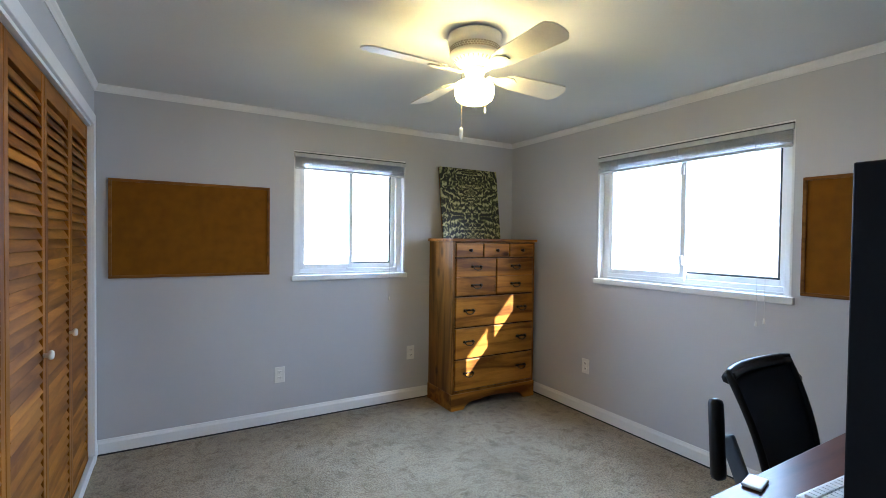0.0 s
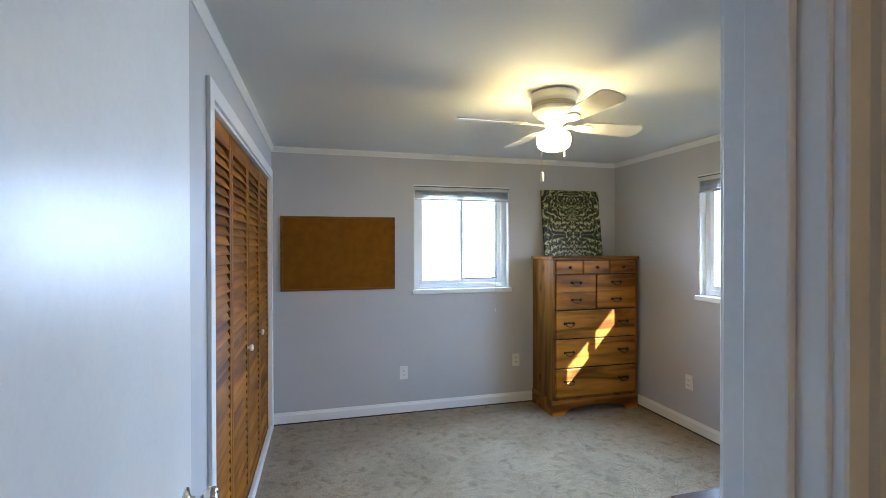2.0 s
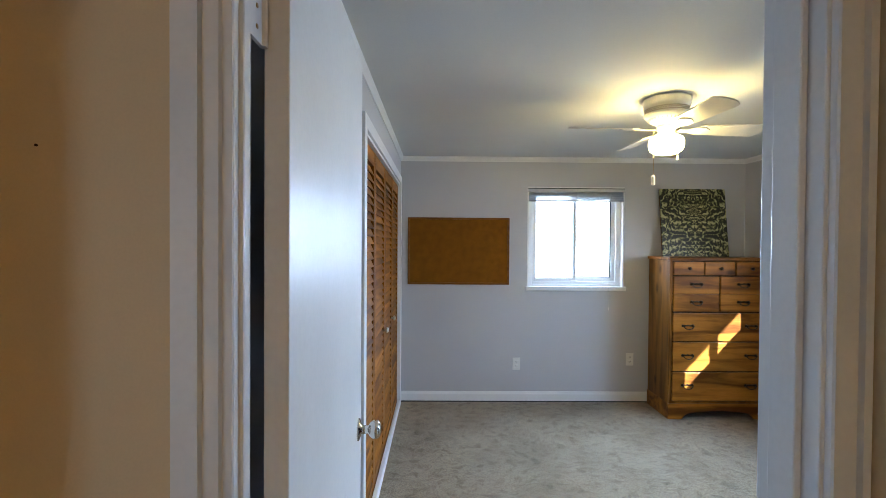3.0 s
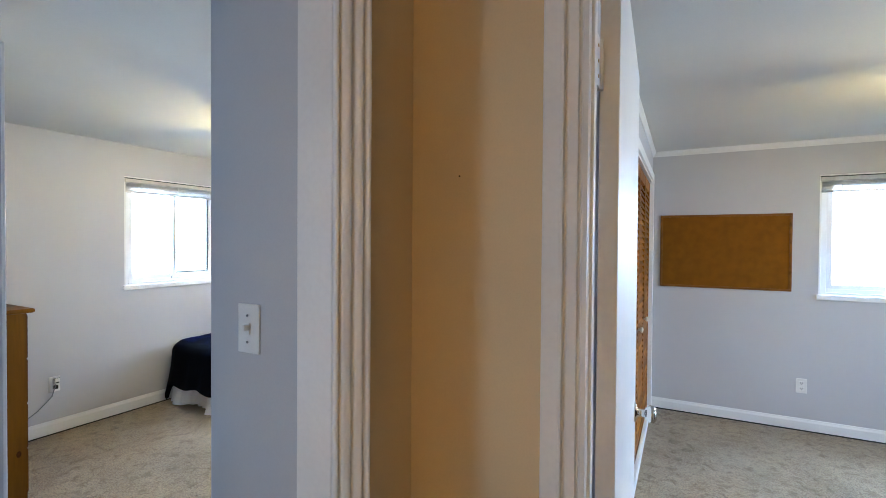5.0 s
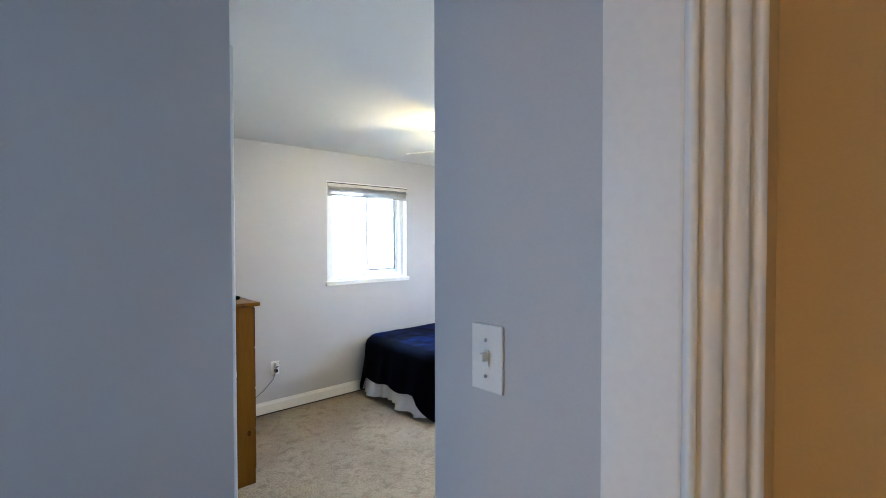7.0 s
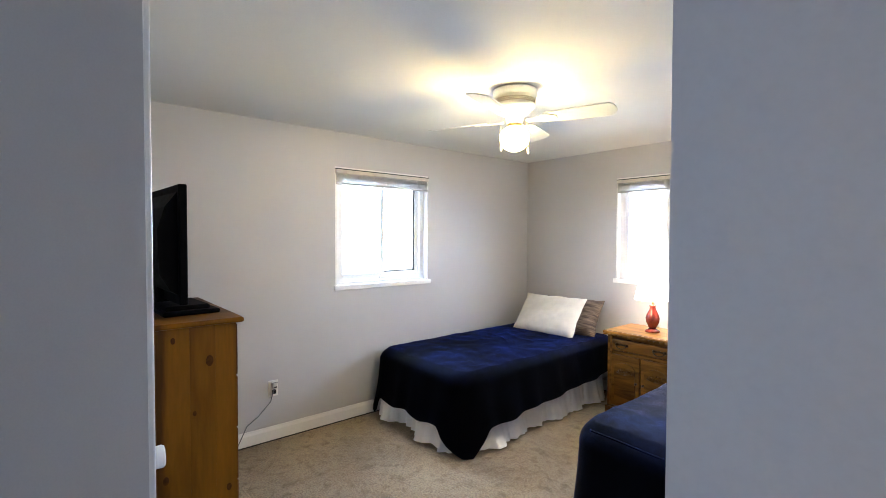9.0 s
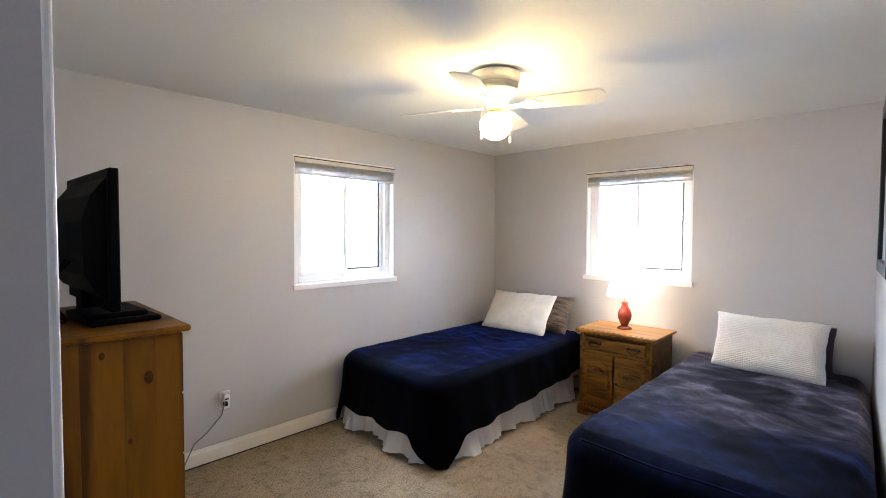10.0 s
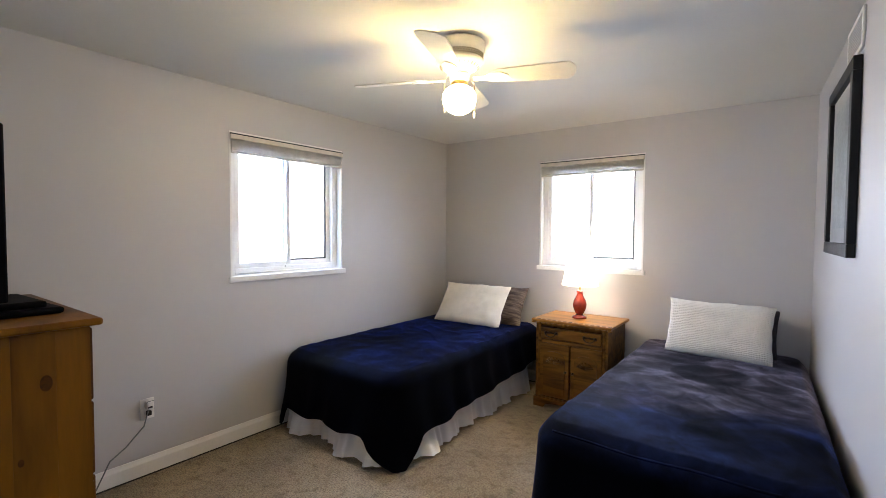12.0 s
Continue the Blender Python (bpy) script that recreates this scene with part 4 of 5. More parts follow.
for z0, z1 in ((0.661, 0.897), (0.409, 0.649), (0.158, 0.396)):
    drawer(L, R, z0, z1, [(L + 0.13, (z0 + z1) / 2 + 0.012), (R - 0.13, (z0 + z1) / 2 + 0.012)])

canvas = thing("leaning_canvas", "green damask canvas leaning on the dresser top", "canvas", (2.286, 3.852, TOP + 0.0015), 0)
canvas.matrix_basis = pose(2.286, 3.852, TOP + 0.0015, -7.5, 0, 0)
part("canvas_face", boxes((-0.30, 0.30, -0.0005, 0.022, 0.0, 0.625), bevel=0.003), DAMASK, canvas)
for row in ((-0.298, 0.298, 0.022, 0.034, 0.001, 0.04), (-0.298, 0.298, 0.022, 0.034, 0.585, 0.624), (-0.298, -0.26, 0.022, 0.034, 0.04, 0.585), (0.26, 0.298, 0.022, 0.034, 0.04, 0.585)):
    part("stretcher_bar", boxes(row, bevel=0.001), FRAMEWOOD, canvas, "bare wooden stretcher bar")


def corkboard(at, turn, w, h, label):
    t = thing("cork_board", label, "cork board", at, turn, "cork boards")
    f = 0.018
    part("frame", boxes((-w / 2, w / 2, -0.016, 0, 0, f), (-w / 2, w / 2, -0.016, 0, h - f, h), (-w / 2, -w / 2 + f, -0.016, 0, f, h - f), (w / 2 - f, w / 2, -0.016, 0, f, h - f), bevel=0.003), FRAMEWOOD, t, "thin wooden frame")
    part("cork_sheet", boxes((-w / 2 + f, w / 2 - f, -0.008, 0, f, h - f)), CORK, t)
    return t


corkboard((0.136, NY, 1.090), 0, 0.938, 0.618, "empty brown cork board in a thin wooden frame")
corkboard((EX, 1.150, 1.090), -90, 0.91, 0.602, "empty cork board beside the wide window")


def outlet(at, turn, label="white duplex outlet on the wall"):
    t = thing("wall_outlet", label, "outlet", at, turn, "wall outlets")
    part("cover_plate", boxes((-0.035, 0.035, -0.006, 0, -0.057, 0.057), bevel=0.002), PLATE, t)
    for z in (-0.021, 0.021):
        s = part("socket", boxes((-0.016, 0.016, -0.009, -0.006, z - 0.013, z + 0.013), bevel=0.003), PLATE, t)
        part("slot", boxes((-0.008, -0.005, -0.0095, -0.009, z - 0.002, z + 0.007), (0.005, 0.008, -0.0095, -0.009, z - 0.002, z + 0.007), (-0.002, 0.002, -0.0095, -0.009, z - 0.009, z - 0.005)), SLOT, s)
    return t


outlet((0.68, NY, 0.355), 0)
outlet((1.737, NY, 0.400), 0)
outlet((EX, 3.018, 0.379), -90)

# desk with a black hutch
desk = thing("desk", "dark cherry desk with a glossy top", "desk", (0, 0, 0))
part("desktop", boxes((0.95, 2.35, 0.50, 1.115, 0.725, 0.75), bevel=0.004), CHERRY, desk)
for x in (0.98, 2.29):
    part("side_panel", boxes((x, x + 0.025, 0.52, 1.06, 0.0, 0.725), bevel=0.002), CHERRY, desk)
part("modesty_panel", boxes((1.005, 2.29, 0.54, 0.56, 0.25, 0.725)), CHERRY, desk)
hutch = thing("desk_hutch", "tall matt black hutch standing on the desk", "hutch", (0, 0, 0))
part("side_panel", boxes((1.005, 1.035, 0.497, 0.825, 0.752, 1.490), bevel=0.003), BLACKWOOD, hutch)
part("side_panel", boxes((2.27, 2.30, 0.497, 0.825, 0.752, 1.490), bevel=0.003), BLACKWOOD, hutch)
part("back_panel", boxes((1.035, 2.27, 0.497, 0.510, 0.752, 1.490)), BLACKWOOD, hutch)
part("shelf", boxes((1.035, 2.27, 0.51, 0.80, 1.12, 1.14)), BLACKWOOD, hutch)
part("top", boxes((1.035, 2.27, 0.51, 0.82, 1.465, 1.489)), BLACKWOOD, hutch)

kb = thing("keyboard", "white computer keyboard on the desk", "keyboard", (1.30, 0.93, 0.751), -4)
part("case", boxes((-0.02, 0.42, -0.075, 0.075, 0.0, 0.014), bevel=0.006), KEYWHITE, kb)
for r in range(5):
    for c in range(22):
        x, y = -0.008 + c * 0.0188, -0.062 + r * 0.0255
        if r == 0 and 4 <= c <= 8:
            continue
        part("key", boxes((x, x + 0.0165, y, y + 0.021, 0.013, 0.021), bevel=0.0015), KEYWHITE, kb) if c < 8 else None
bm = bmesh.new()
for r in range(5):
    for c in range(8, 22):
        x, y = -0.008 + c * 0.0188, -0.062 + r * 0.0255
        box(bm, x, x + 0.0165, y, y + 0.021, 0.013, 0.021)
part("key_block", bm, KEYWHITE, kb)
note = thing("white_tray", "small white plastic tray at the desk edge", "tray", (1.285, 1.090, 0.751), 12)
part("tray_body", boxes((-0.036, 0.036, -0.022, 0.022, 0.0, 0.008), bevel=0.003), KEYWHITE, note)


def office_chair():
    """Faces the desk, towards -y; its arms are flipped up beside the back."""
    t = thing("office_chair", "black mesh office chair with flipped-up arms", "office chair", (2.06, 1.20, 0), 3)
    lean = Matrix.Translation((0.0, 0.10, 0.44)) @ Matrix.Rotation(radians(-18), 4, "X")
    fr, me = bmesh.new(), bmesh.new()
    cols, rows = 13, 9
    grid = []
    for j in range(rows):
        v = j / (rows - 1)
        row = []
        for i in range(cols):
            u = -1 + 2 * i / (cols - 1)
            row.append(lean @ Vector((u * (0.215 + 0.040 * v), 0.04 * (1 - u * u) - 0.02 * math.sin(v * 3.1), v * 0.455 + 0.010 * (1 - u * u) * (v > 0.9))))
        grid.append(row)
    vv = [[me.verts.new(p) for p in row] for row in grid]
    for a, b in zip(vv, vv[1:]):
        for i in range(cols - 1):
            me.faces.new((a[i], a[i + 1], b[i + 1], b[i]))
    bmesh.ops.solidify(me, geom=list(me.faces), thickness=0.006)
    edge = [row[0] for row in grid] + grid[-1][1:] + [row[-1] for row in grid[::-1]][1:] + grid[0][::-1][1:]
    tube(fr, edge + [edge[0]], 0.014, 8)
    part("backrest", me, MESHBLACK, t, "black mesh back panel", True)
    part("back_frame", fr, BLACK, t, "", True)
    part("top_rail", tube(bmesh.new(), [grid[-1][i] + Vector((0, 0, -0.018)) for i in range(cols)], 0.022, 8), BLACK, t, "", True)
    spine = [lean @ Vector((0, 0.075, z)) for z in (-0.05, 0.08, 0.2, 0.3)]
    part("back_spine", tube(bmesh.new(), spine, 0.035, 10), BLACK, t, "", True)
    part("back_knob", lathe(bmesh.new(), [(0.018, 0), (0.022, 0.012), (0.022, 0.03), (0.012, 0.038)], lean @ Vector((0.245, 0.0, 0.36)), 14, pose(0, 0, 0, 0, 90, 0)), BLACK, t, "", True)
    part("seat", boxes((-0.245, 0.245, -0.36, 0.09, 0.42, 0.50), bevel=0.035), BLACK, t)
    for s in (-1, 1):
        arm = bmesh.new()
        box(arm, -0.013, 0.013, -0.026, 0.026, -0.17, 0.17, 0.008)
        bmesh.ops.transform(arm, matrix=Matrix.Translation((s * 0.300, 0.155, 0.50)) @ Matrix.Rotation(radians(-28), 4, "X") @ Matrix.Rotation(radians(-s * 10), 4, "Y"), verts=arm.verts)
        support = part("arm_support", arm, GREYMETAL, t, "grey metal arm support")
        part("pivot_cap", lathe(bmesh.new(), [(0.016, -0.018), (0.016, 0.018)], (s * 0.285, 0.095, 0.395), 16, pose(0, 0, 0, 0, 90, 0)), BLACK, support, "", True)
        pad = boxes((-0.030, 0.030, -0.022, 0.022, -0.14, 0.14), bevel=0.020)
        bmesh.ops.transform(pad, matrix=Matrix.Translation((s * 0.335, 0.235, 0.650)) @ Matrix.Rotation(radians(-10), 4, "X") @ Matrix.Rotation(radians(-s * 13), 4, "Y"), verts=pad.verts)
        part("arm_pad", pad, BLACK, t, "black padded armrest turned upright", True)
    part("column", lathe(bmesh.new(), [(0.028, 0.10), (0.028, 0.38), (0.07, 0.42)], (0, -0.12, 0), 16), BLACK, t)
    for i in range(5):
        a = 2 * math.pi * i / 5 + 0.3
        c, d = math.cos(a), math.sin(a)
        leg = part("base_leg", tube(bmesh.new(), [(0, -0.12, 0.12), (0.15 * c, -0.12 + 0.15 * d, 0.105), (0.29 * c, -0.12 + 0.29 * d, 0.075)], 0.022, 8), BLACK, t)
        part("caster", lathe(bmesh.new(), [(0.027, -0.022), (0.027, 0.022)], (0.29 * c, -0.12 + 0.29 * d, 0.028), 14, pose(0, 0, 0, 90, 0, math.degrees(a))), BLACK, leg)
    return t


office_chair()

# ---- hall and bedroom entry ----
sw = thing("light_switch", "white toggle light switch on grey wall", "light switch", (-1.027, 0.213, 1.262), 0)
part("cover_plate", boxes((-0.034, 0.034, -0.005, 0, -0.056, 0.056), bevel=0.002), PLATE, sw)
tog = boxes((-0.005, 0.005, -0.020, -0.006, -0.004, 0.010), bevel=0.002)
part("toggle", tog, PLATE, sw)
part("toggle_slot", boxes((-0.007, 0.007, -0.0078, -0.0068, -0.013, 0.013)), PLATE, sw)
for z in (-0.030, 0.030):
    part("screw", lathe(bmesh.new(), [(0.0035, 0), (0.003, 0.0012)], (0, -0.007, z), 10, pose(0, 0, 0, 90, 0, 0)), CHROME, sw)
tagged(ob_from("nail", lathe(bmesh.new(), [(0.0016, 0), (0.0016, 0.002), (0.0008, 0.0025)], (-0.543, 0.300, 1.589), 10, pose(0, 0, 0, 90, 0, 0)), BRONZE), "small dark nail in the hall wall", "nail")
hall_lamp = thing("hall_ceiling_light", "round warm ceiling light in the hall", "ceiling light", (0.28, -2.60, H))
part("base_pan", lathe(bmesh.new(), [(0.13, 0), (0.135, -0.02), (0.12, -0.03)], seg=28), BRASS, hall_lamp)
part("diffuser", lathe(bmesh.new(), [(0.12, -0.03), (0.125, -0.05), (0.10, -0.085), (0.05, -0.105), (0.008, -0.11)], seg=28), glow("lit_hall_glass", (1.0, 0.63, 0.25), 12.5), hall_lamp, "lit frosted glass", True)

# ---- bedroom ----
DX0, DX1, DY0, DY1, DT = -4.13, -3.285, 0.228, 0.634, 1.088
chest = thing("pine_chest", "honey pine chest of drawers with knots", "chest of drawers", (0, 0, 0))
for x0, x1 in ((DX1 - 0.022, DX1), (DX0, DX0 + 0.022)):
    side = part("side", boxes((x0 + 0.003, x1 - 0.003, DY0 + 0.002, DY1 - 0.002, 0.001, DT - 0.024)), HONEY, chest)
    cuts = (DY0, DY0 + 0.088, DY0 + 0.215, DY0 + 0.318, DY1)
    for y0, y1 in zip(cuts, cuts[1:]):
        part("board", boxes((x0, x1, y0, y1, 0.0, DT - 0.024), bevel=0.0005), HONEY, side)
for y, z, r in ((DY0 + 0.294, 0.905, 0.019), (DY0 + 0.152, 1.012, 0.011), (DY0 + 0.232, 0.682, 0.009), (DY0 + 0.37, 0.31, 0.013), (DY0 + 0.12, 0.42, 0.014)):
    disc = lathe(bmesh.new(), [(r, 0.0), (r * 0.92, 0.0005), (r * 0.5, 0.0007)], (0, 0, 0), 16, pose(0, 0, 0, 0, 90, 0))
    bmesh.ops.scale(disc, vec=(1, 0.85, 1.35), verts=disc.verts)
    bmesh.ops.translate(disc, vec=(DX1 - 0.0002, y, z), verts=disc.verts)
    part("knot", disc, KNOT, chest, "dark round knot in the pine")
part("back", boxes((DX0 + 0.022, DX1 - 0.022, DY0, DY0 + 0.01, 0.05, DT - 0.024)), HONEY, chest)
part("top", boxes((DX0 - 0.016, DX1 + 0.020, DY0 - 0.008, DY1 + 0.032, DT - 0.024, DT), bevel=0.008), HONEY, chest)
part("plinth", boxes((DX0 + 0.022, DX1 - 0.022, DY1 - 0.05, DY1 - 0.005, 0.0, 0.08)), HONEY, chest)
for i in range(4):
    z0 = 0.085 + i * 0.244
    d = part("drawer", boxes((DX0 + 0.010, DX1 - 0.010, DY1 - 0.02, DY1 + 0.010, z0, z0 + 0.238), bevel=0.006), HONEY, chest)
    for x in (DX0 + 0.2, DX1 - 0.2):
        part("knob", lathe(bmesh.new(), [(0.010, 0), (0.010, 0.012), (0.018, 0.020), (0.016, 0.03), (0.004, 0.033)], (x, DY1 + 0.010, z0 + 0.12), 14, pose(0, 0, 0, -90, 0, 0)), HONEY, d, "", True)

tv = thing("television", "black flat television with its back to the doorway", "television", (-3.775, 0.412, DT + 0.001), 3)
part("bezel", boxes((-0.365, 0.365, 0.0, 0.035, 0.055, 0.605), bevel=0.006), TVBLACK, tv)
part("screen", boxes((-0.345, 0.345, 0.034, 0.037, 0.085, 0.585)), TVSCREEN, tv)
bm = bmesh.new()
prof = [(0.0, 0.10), (-0.03, 0.12), (-0.075, 0.20), (-0.08, 0.40), (-0.05, 0.50), (0.0, 0.57)]
lo = [bm.verts.new((-0.33, y, z)) for y, z in prof]
hi = [bm.verts.new((0.335, y, z)) for y, z in prof]
for i in range(len(prof) - 1):
    bm.faces.new((lo[i], lo[i + 1], hi[i + 1], hi[i]))
bm.faces.new(lo)
bm.faces.new(hi[::-1])
bm.faces.new((lo[0], lo[-1], hi[-1], hi[0]))
part("rear_shell", bm, TVBLACK, tv)
part("neck", boxes((-0.06, 0.06, -0.03, 0.03, 0.02, 0.12), bevel=0.01), TVBLACK, tv)
part("stand_base", boxes((-0.10, 0.33, -0.06, 0.185, 0.0, 0.022), (-0.02, 0.29, -0.04, 0.15, 0.018, 0.042), bevel=0.010), TVBLACK, tv)
bm = bmesh.new()
for i in range(5):
    y = -0.12 - 0.012 * i
    tube(bm, [(0.10 + 0.03 * i, -0.09, 0.25), (0.14 + 0.03 * i, y - 0.02, 0.15), (0.18 + 0.02 * i, y, 0.05), (0.12 + 0.03 * i, y + 0.03, 0.006)], 0.004, 6)
part("cable", bm, TVBLACK, tv)

out3 = outlet((WX, 1.171, 0.377), 90, "white outlet with a plug-in adapter and cord")
part("plug_adapter", boxes((-0.016, 0.018, -0.05, -0.009, 0.006, 0.05), bevel=0.006), PLATE, out3)
part("adapter_light", boxes((-0.012, 0.010, -0.0515, -0.0495, 0.014, 0.024), bevel=0.0005), SLOT, out3)
part("dark_plug", boxes((-0.012, 0.014, -0.034, -0.009, -0.034, -0.006), bevel=0.006), BLACK, out3, "black plug below the adapter")
part("adapter_band", boxes((-0.017, 0.019, -0.046, -0.040, 0.034, 0.052), bevel=0.003), GREYMETAL, out3)
part("cord", tube(bmesh.new(), [(0.0, -0.03, 0.01), (-0.03, -0.04, -0.08), (-0.12, -0.05, -0.16), (-0.20, -0.07, -0.20), (-0.26, -0.09, -0.30), (-0.30, -0.10, -0.365)], 0.0035, 6), GREYMETAL, out3, "dark grey cord")


def on_east(y, z):
    return (NEX0 + (NEX1 - NEX0) * (y - 0.212) / (NY - 0.212), y, z)


def blanket(bm, x0, x1, y0, y1, top, hem, wave, rough, seed, round_r=0.09, crease=0.0, wall=None):
    """A spread: rings from the middle of the top out over the rolled edge and down to a hem whose height hem(x, y) gives; wall(y) is a wall that its +x side is tucked along."""
    n = 220
    cx, cy = (x0 + x1) / 2, (y0 + y1) / 2
    hw, hl = (x1 - x0) / 2, (y1 - y0) / 2
    per = []
    total = 4 * (hw + hl)
    for i in range(n):
        s = total * i / n
        if s < 2 * hw:
            p = (-hw + s, -hl)
        elif s < 2 * hw + 2 * hl:
            p = (hw, -hl + s - 2 * hw)
        elif s < 4 * hw + 2 * hl:
            p = (hw - (s - 2 * hw - 2 * hl), hl)
        else:
            p = (-hw, hl - (s - 4 * hw - 2 * hl))
        px, py = p
        ex, ey = max(0, abs(px) - (hw - round_r)), max(0, abs(py) - (hl - round_r))
        if ex > 0 and ey > 0:
            d = math.hypot(ex, ey)
            f = round_r / d if d > round_r else 1
            px = math.copysign(hw - round_r + ex * f, px)
            py = math.copysign(hl - round_r + ey * f, py)
        per.append((px, py))
    rings = []
    for f in [0.02 + 0.935 * k / 44 for k in range(45)]:
        ring = []
        for px, py in per:
            x, y = cx + px * f, cy + py * f
            z = top + rough * noise.noise((x * 3 + seed, y * 3, 0)) + rough * 0.5 * noise.noise((x * 9, y * 9, seed)) - 0.012 * f ** 4
            if crease:
                bend = 0.35 * noise.noise((x * 2, y * 2, seed + 3))
                z += crease * (1 - abs(noise.noise((x * 2.3 + bend, y * 4.2 + x * 2.0, seed)))) ** 14 * max(0.0, 0.5 + 1.2 * noise.noise((x * 1.7, y * 1.7, seed + 9)))
                z += 0.5 * crease * (1 - abs(noise.noise((x * 6.1 + y * 2 + bend, y * 3.0 - x, seed + 5)))) ** 10 * max(0.0, noise.noise((x * 2.2, y * 2.2, seed + 12)) + 0.1) * 2
            ring.append(bm.verts.new((x, y, z)))
        rings.append(ring)
    for k in range(1, 19):
        ring = []
        for i, (px, py) in enumerate(per):
            g = k / 18
            nx = Vector((math.copysign(1, px), 0, 0)) if abs(px) > hw - 0.02 else Vector((0, math.copysign(1, py), 0))
            if abs(px) > hw - round_r and abs(py) > hl - round_r:
                nx = Vector((math.copysign(max(0.01, abs(px) - hw + round_r), px), math.copysign(max(0.01, abs(py) - hl + round_r), py), 0)).normalized()
            low = hem(cx + px, cy + py)
            edge = min(1, g * 6)
            z = (top - 0.012) * (1 - g) + low * g
            roll = 0.045 * math.sin(edge * math.pi / 2)
            fold = wave * g * (math.sin(i * 0.62 + 2 * noise.noise((i * 0.13, seed, 0))) + 0.7 * noise.noise((i * 0.25, g * 2, seed)))
            flare = 0.05 * g * g
            p = Vector((cx + px * 0.965, cy + py * 0.975, z)) + nx * (roll + flare + fold)
            ring.append(bm.verts.new(p))
        rings.append(ring)
    for a, b in zip(rings, rings[1:]):
        for i in range(n):
            bm.faces.new((a[i], a[(i + 1) % n], b[(i + 1) % n], b[i]))
    bm.faces.new(rings[0][::-1])
    if wall:
        for v in bm.verts:
            g = max(0.0, (v.co.x - cx) / hw)
            v.co.x = min(v.co.x + min(g, 1) ** 2 * (0.03 + 0.065 * (y1 - v.co.y) / (2 * hl)), wall(v.co.y) - 0.012)
    return bm


def bedskirt(bm, x0, x1, y0, y1, z1, seed):
    """Gathered cloth along the foot and the open side of the bed."""
    pts = []
    L1, L2 = x1 - x0, y1 - y0
    k = 260
    for i in range(k):
        s = (L1 + L2) * i / (k - 1)
        if s < L1:
            pts.append((x0 + s, y0, 0, -1))
        else:
            pts.append((x1, y0 + s - L1, 1, 0))
    rows = []
    for j in range(7):
        g = j / 6
        row = []
        for i, (x, y, nx, ny) in enumerate(pts):
            off = i * (L1 + L2) / k - L1
            near = math.exp(-((off - 0.24) / 0.12) ** 2) + 0.8 * math.exp(-((off + 0.30) / 0.12) ** 2) - 0.6 * math.exp(-(off / 0.10) ** 2)
            size = 0.55 + 0.8 * noise.noise((i * 0.021, 7, seed))
            f = (0.006 + 0.058 * g) * size * (math.sin(i * 0.16 + 6 * noise.noise((i * 0.03, seed, 1))) + 0.25 * math.sin(i * 0.83 + 3 * noise.noise((i * 0.1, 2, seed)))) + (0.035 + 0.06 * near) * g * g
            row.append(bm.verts.new((x + nx * f, y + ny * f, z1 * (1 - g) + 0.004 * g + (0.012 + 0.012 * noise.noise((i * 0.06, 0, seed)) + 0.004 * noise.noise((i * 0.3, 0, seed))) * g * g)))
        rows.append(row)
    for a, b in zip(rows, rows[1:]):
        for i in range(k - 1):
            bm.faces.new((a[i], a[i + 1], b[i + 1], b[i]))
    return bm


def pillow(bm, w, h, t, seed, pinch=0.045):
    """A stuffed pillow standing in its xz plane, bulging along y."""
    nx, nz = 26, 18
    sides = []
    for s in (-1, 1):
        grid = []
        for j in range(nz + 1):
            row = []
            for i in range(nx + 1):
                u, v = -1 + 2 * i / nx, -1 + 2 * j / nz
                prof = max(0.0, (1 - u ** 4) * (1 - v ** 4)) ** 0.55
                x = u * w / 2 * (1 - pinch * (1 - v * v) * u * u) + 0.012 * u * u * noise.noise((seed * 3 + u, v * 2.2, 1))
                z = v * h / 2 * (1 - pinch * (1 - u * u) * v * v) + 0.014 * v * v * noise.noise((u * 2.6, seed * 3 + v, 4))
                y = s * (t / 2 * prof + 0.012 * prof * noise.noise((u * 2.4 + seed, v * 2, s)) + 0.009 * prof ** 2 * noise.noise((u * 7 + seed, v * 6, s)) + 0.004)
                row.append(bm.verts.new((x, y, z)))
            grid.append(row)
        sides.append(grid)
        for a, b in zip(grid, grid[1:]):
            for i in range(nx):
                bm.faces.new((a[i], a[i + 1], b[i + 1], b[i]))
    f, b = sides
    rim = [(0, i) for i in range(nx)] + [(j, nx) for j in range(nz)] + [(nz, i) for i in range(nx, 0, -1)] + [(j, 0) for j in range(nz, 0, -1)]
    for (j, i), (q, p) in zip(rim, rim[1:] + rim[:1]):
        bm.faces.new((f[j][i], f[q][p], b[q][p], b[j][i]))
    return bm


def bed(x0, x1, y0, y1, top, label, skirt):
    t = thing("twin_bed", label, "bed", (0, 0, 0), 0, "twin beds")
    part("box_spring", boxes((x0 + 0.04, x1 - 0.04, y0 + 0.05, y1, 0.16, 0.34), bevel=0.03), MATTRESS, t)
    part("mattress", boxes((x0 + 0.04, x1 - 0.04, y0 + 0.05, y1, 0.34, top - 0.035), bevel=0.045), MATTRESS, t)
    for x in (x0 + 0.12, x1 - 0.12):
        for y in (y0 + 0.16, y1 - 0.12):
            part("leg", boxes((x - 0.02, x + 0.02, y - 0.02, y + 0.02, 0, 0.16)), BLACK, t)
    if skirt:
        part("bed_skirt", bedskirt(bmesh.new(), x0 + 0.06, x1 - 0.03, y0 + 0.02, y1 - 0.17, 0.33, 3.0), LINEN, t, "gathered white satin bed skirt", True)
    return t


BX0, BX1, BY0, BY1 = -4.275, -3.250, 2.005, 3.93


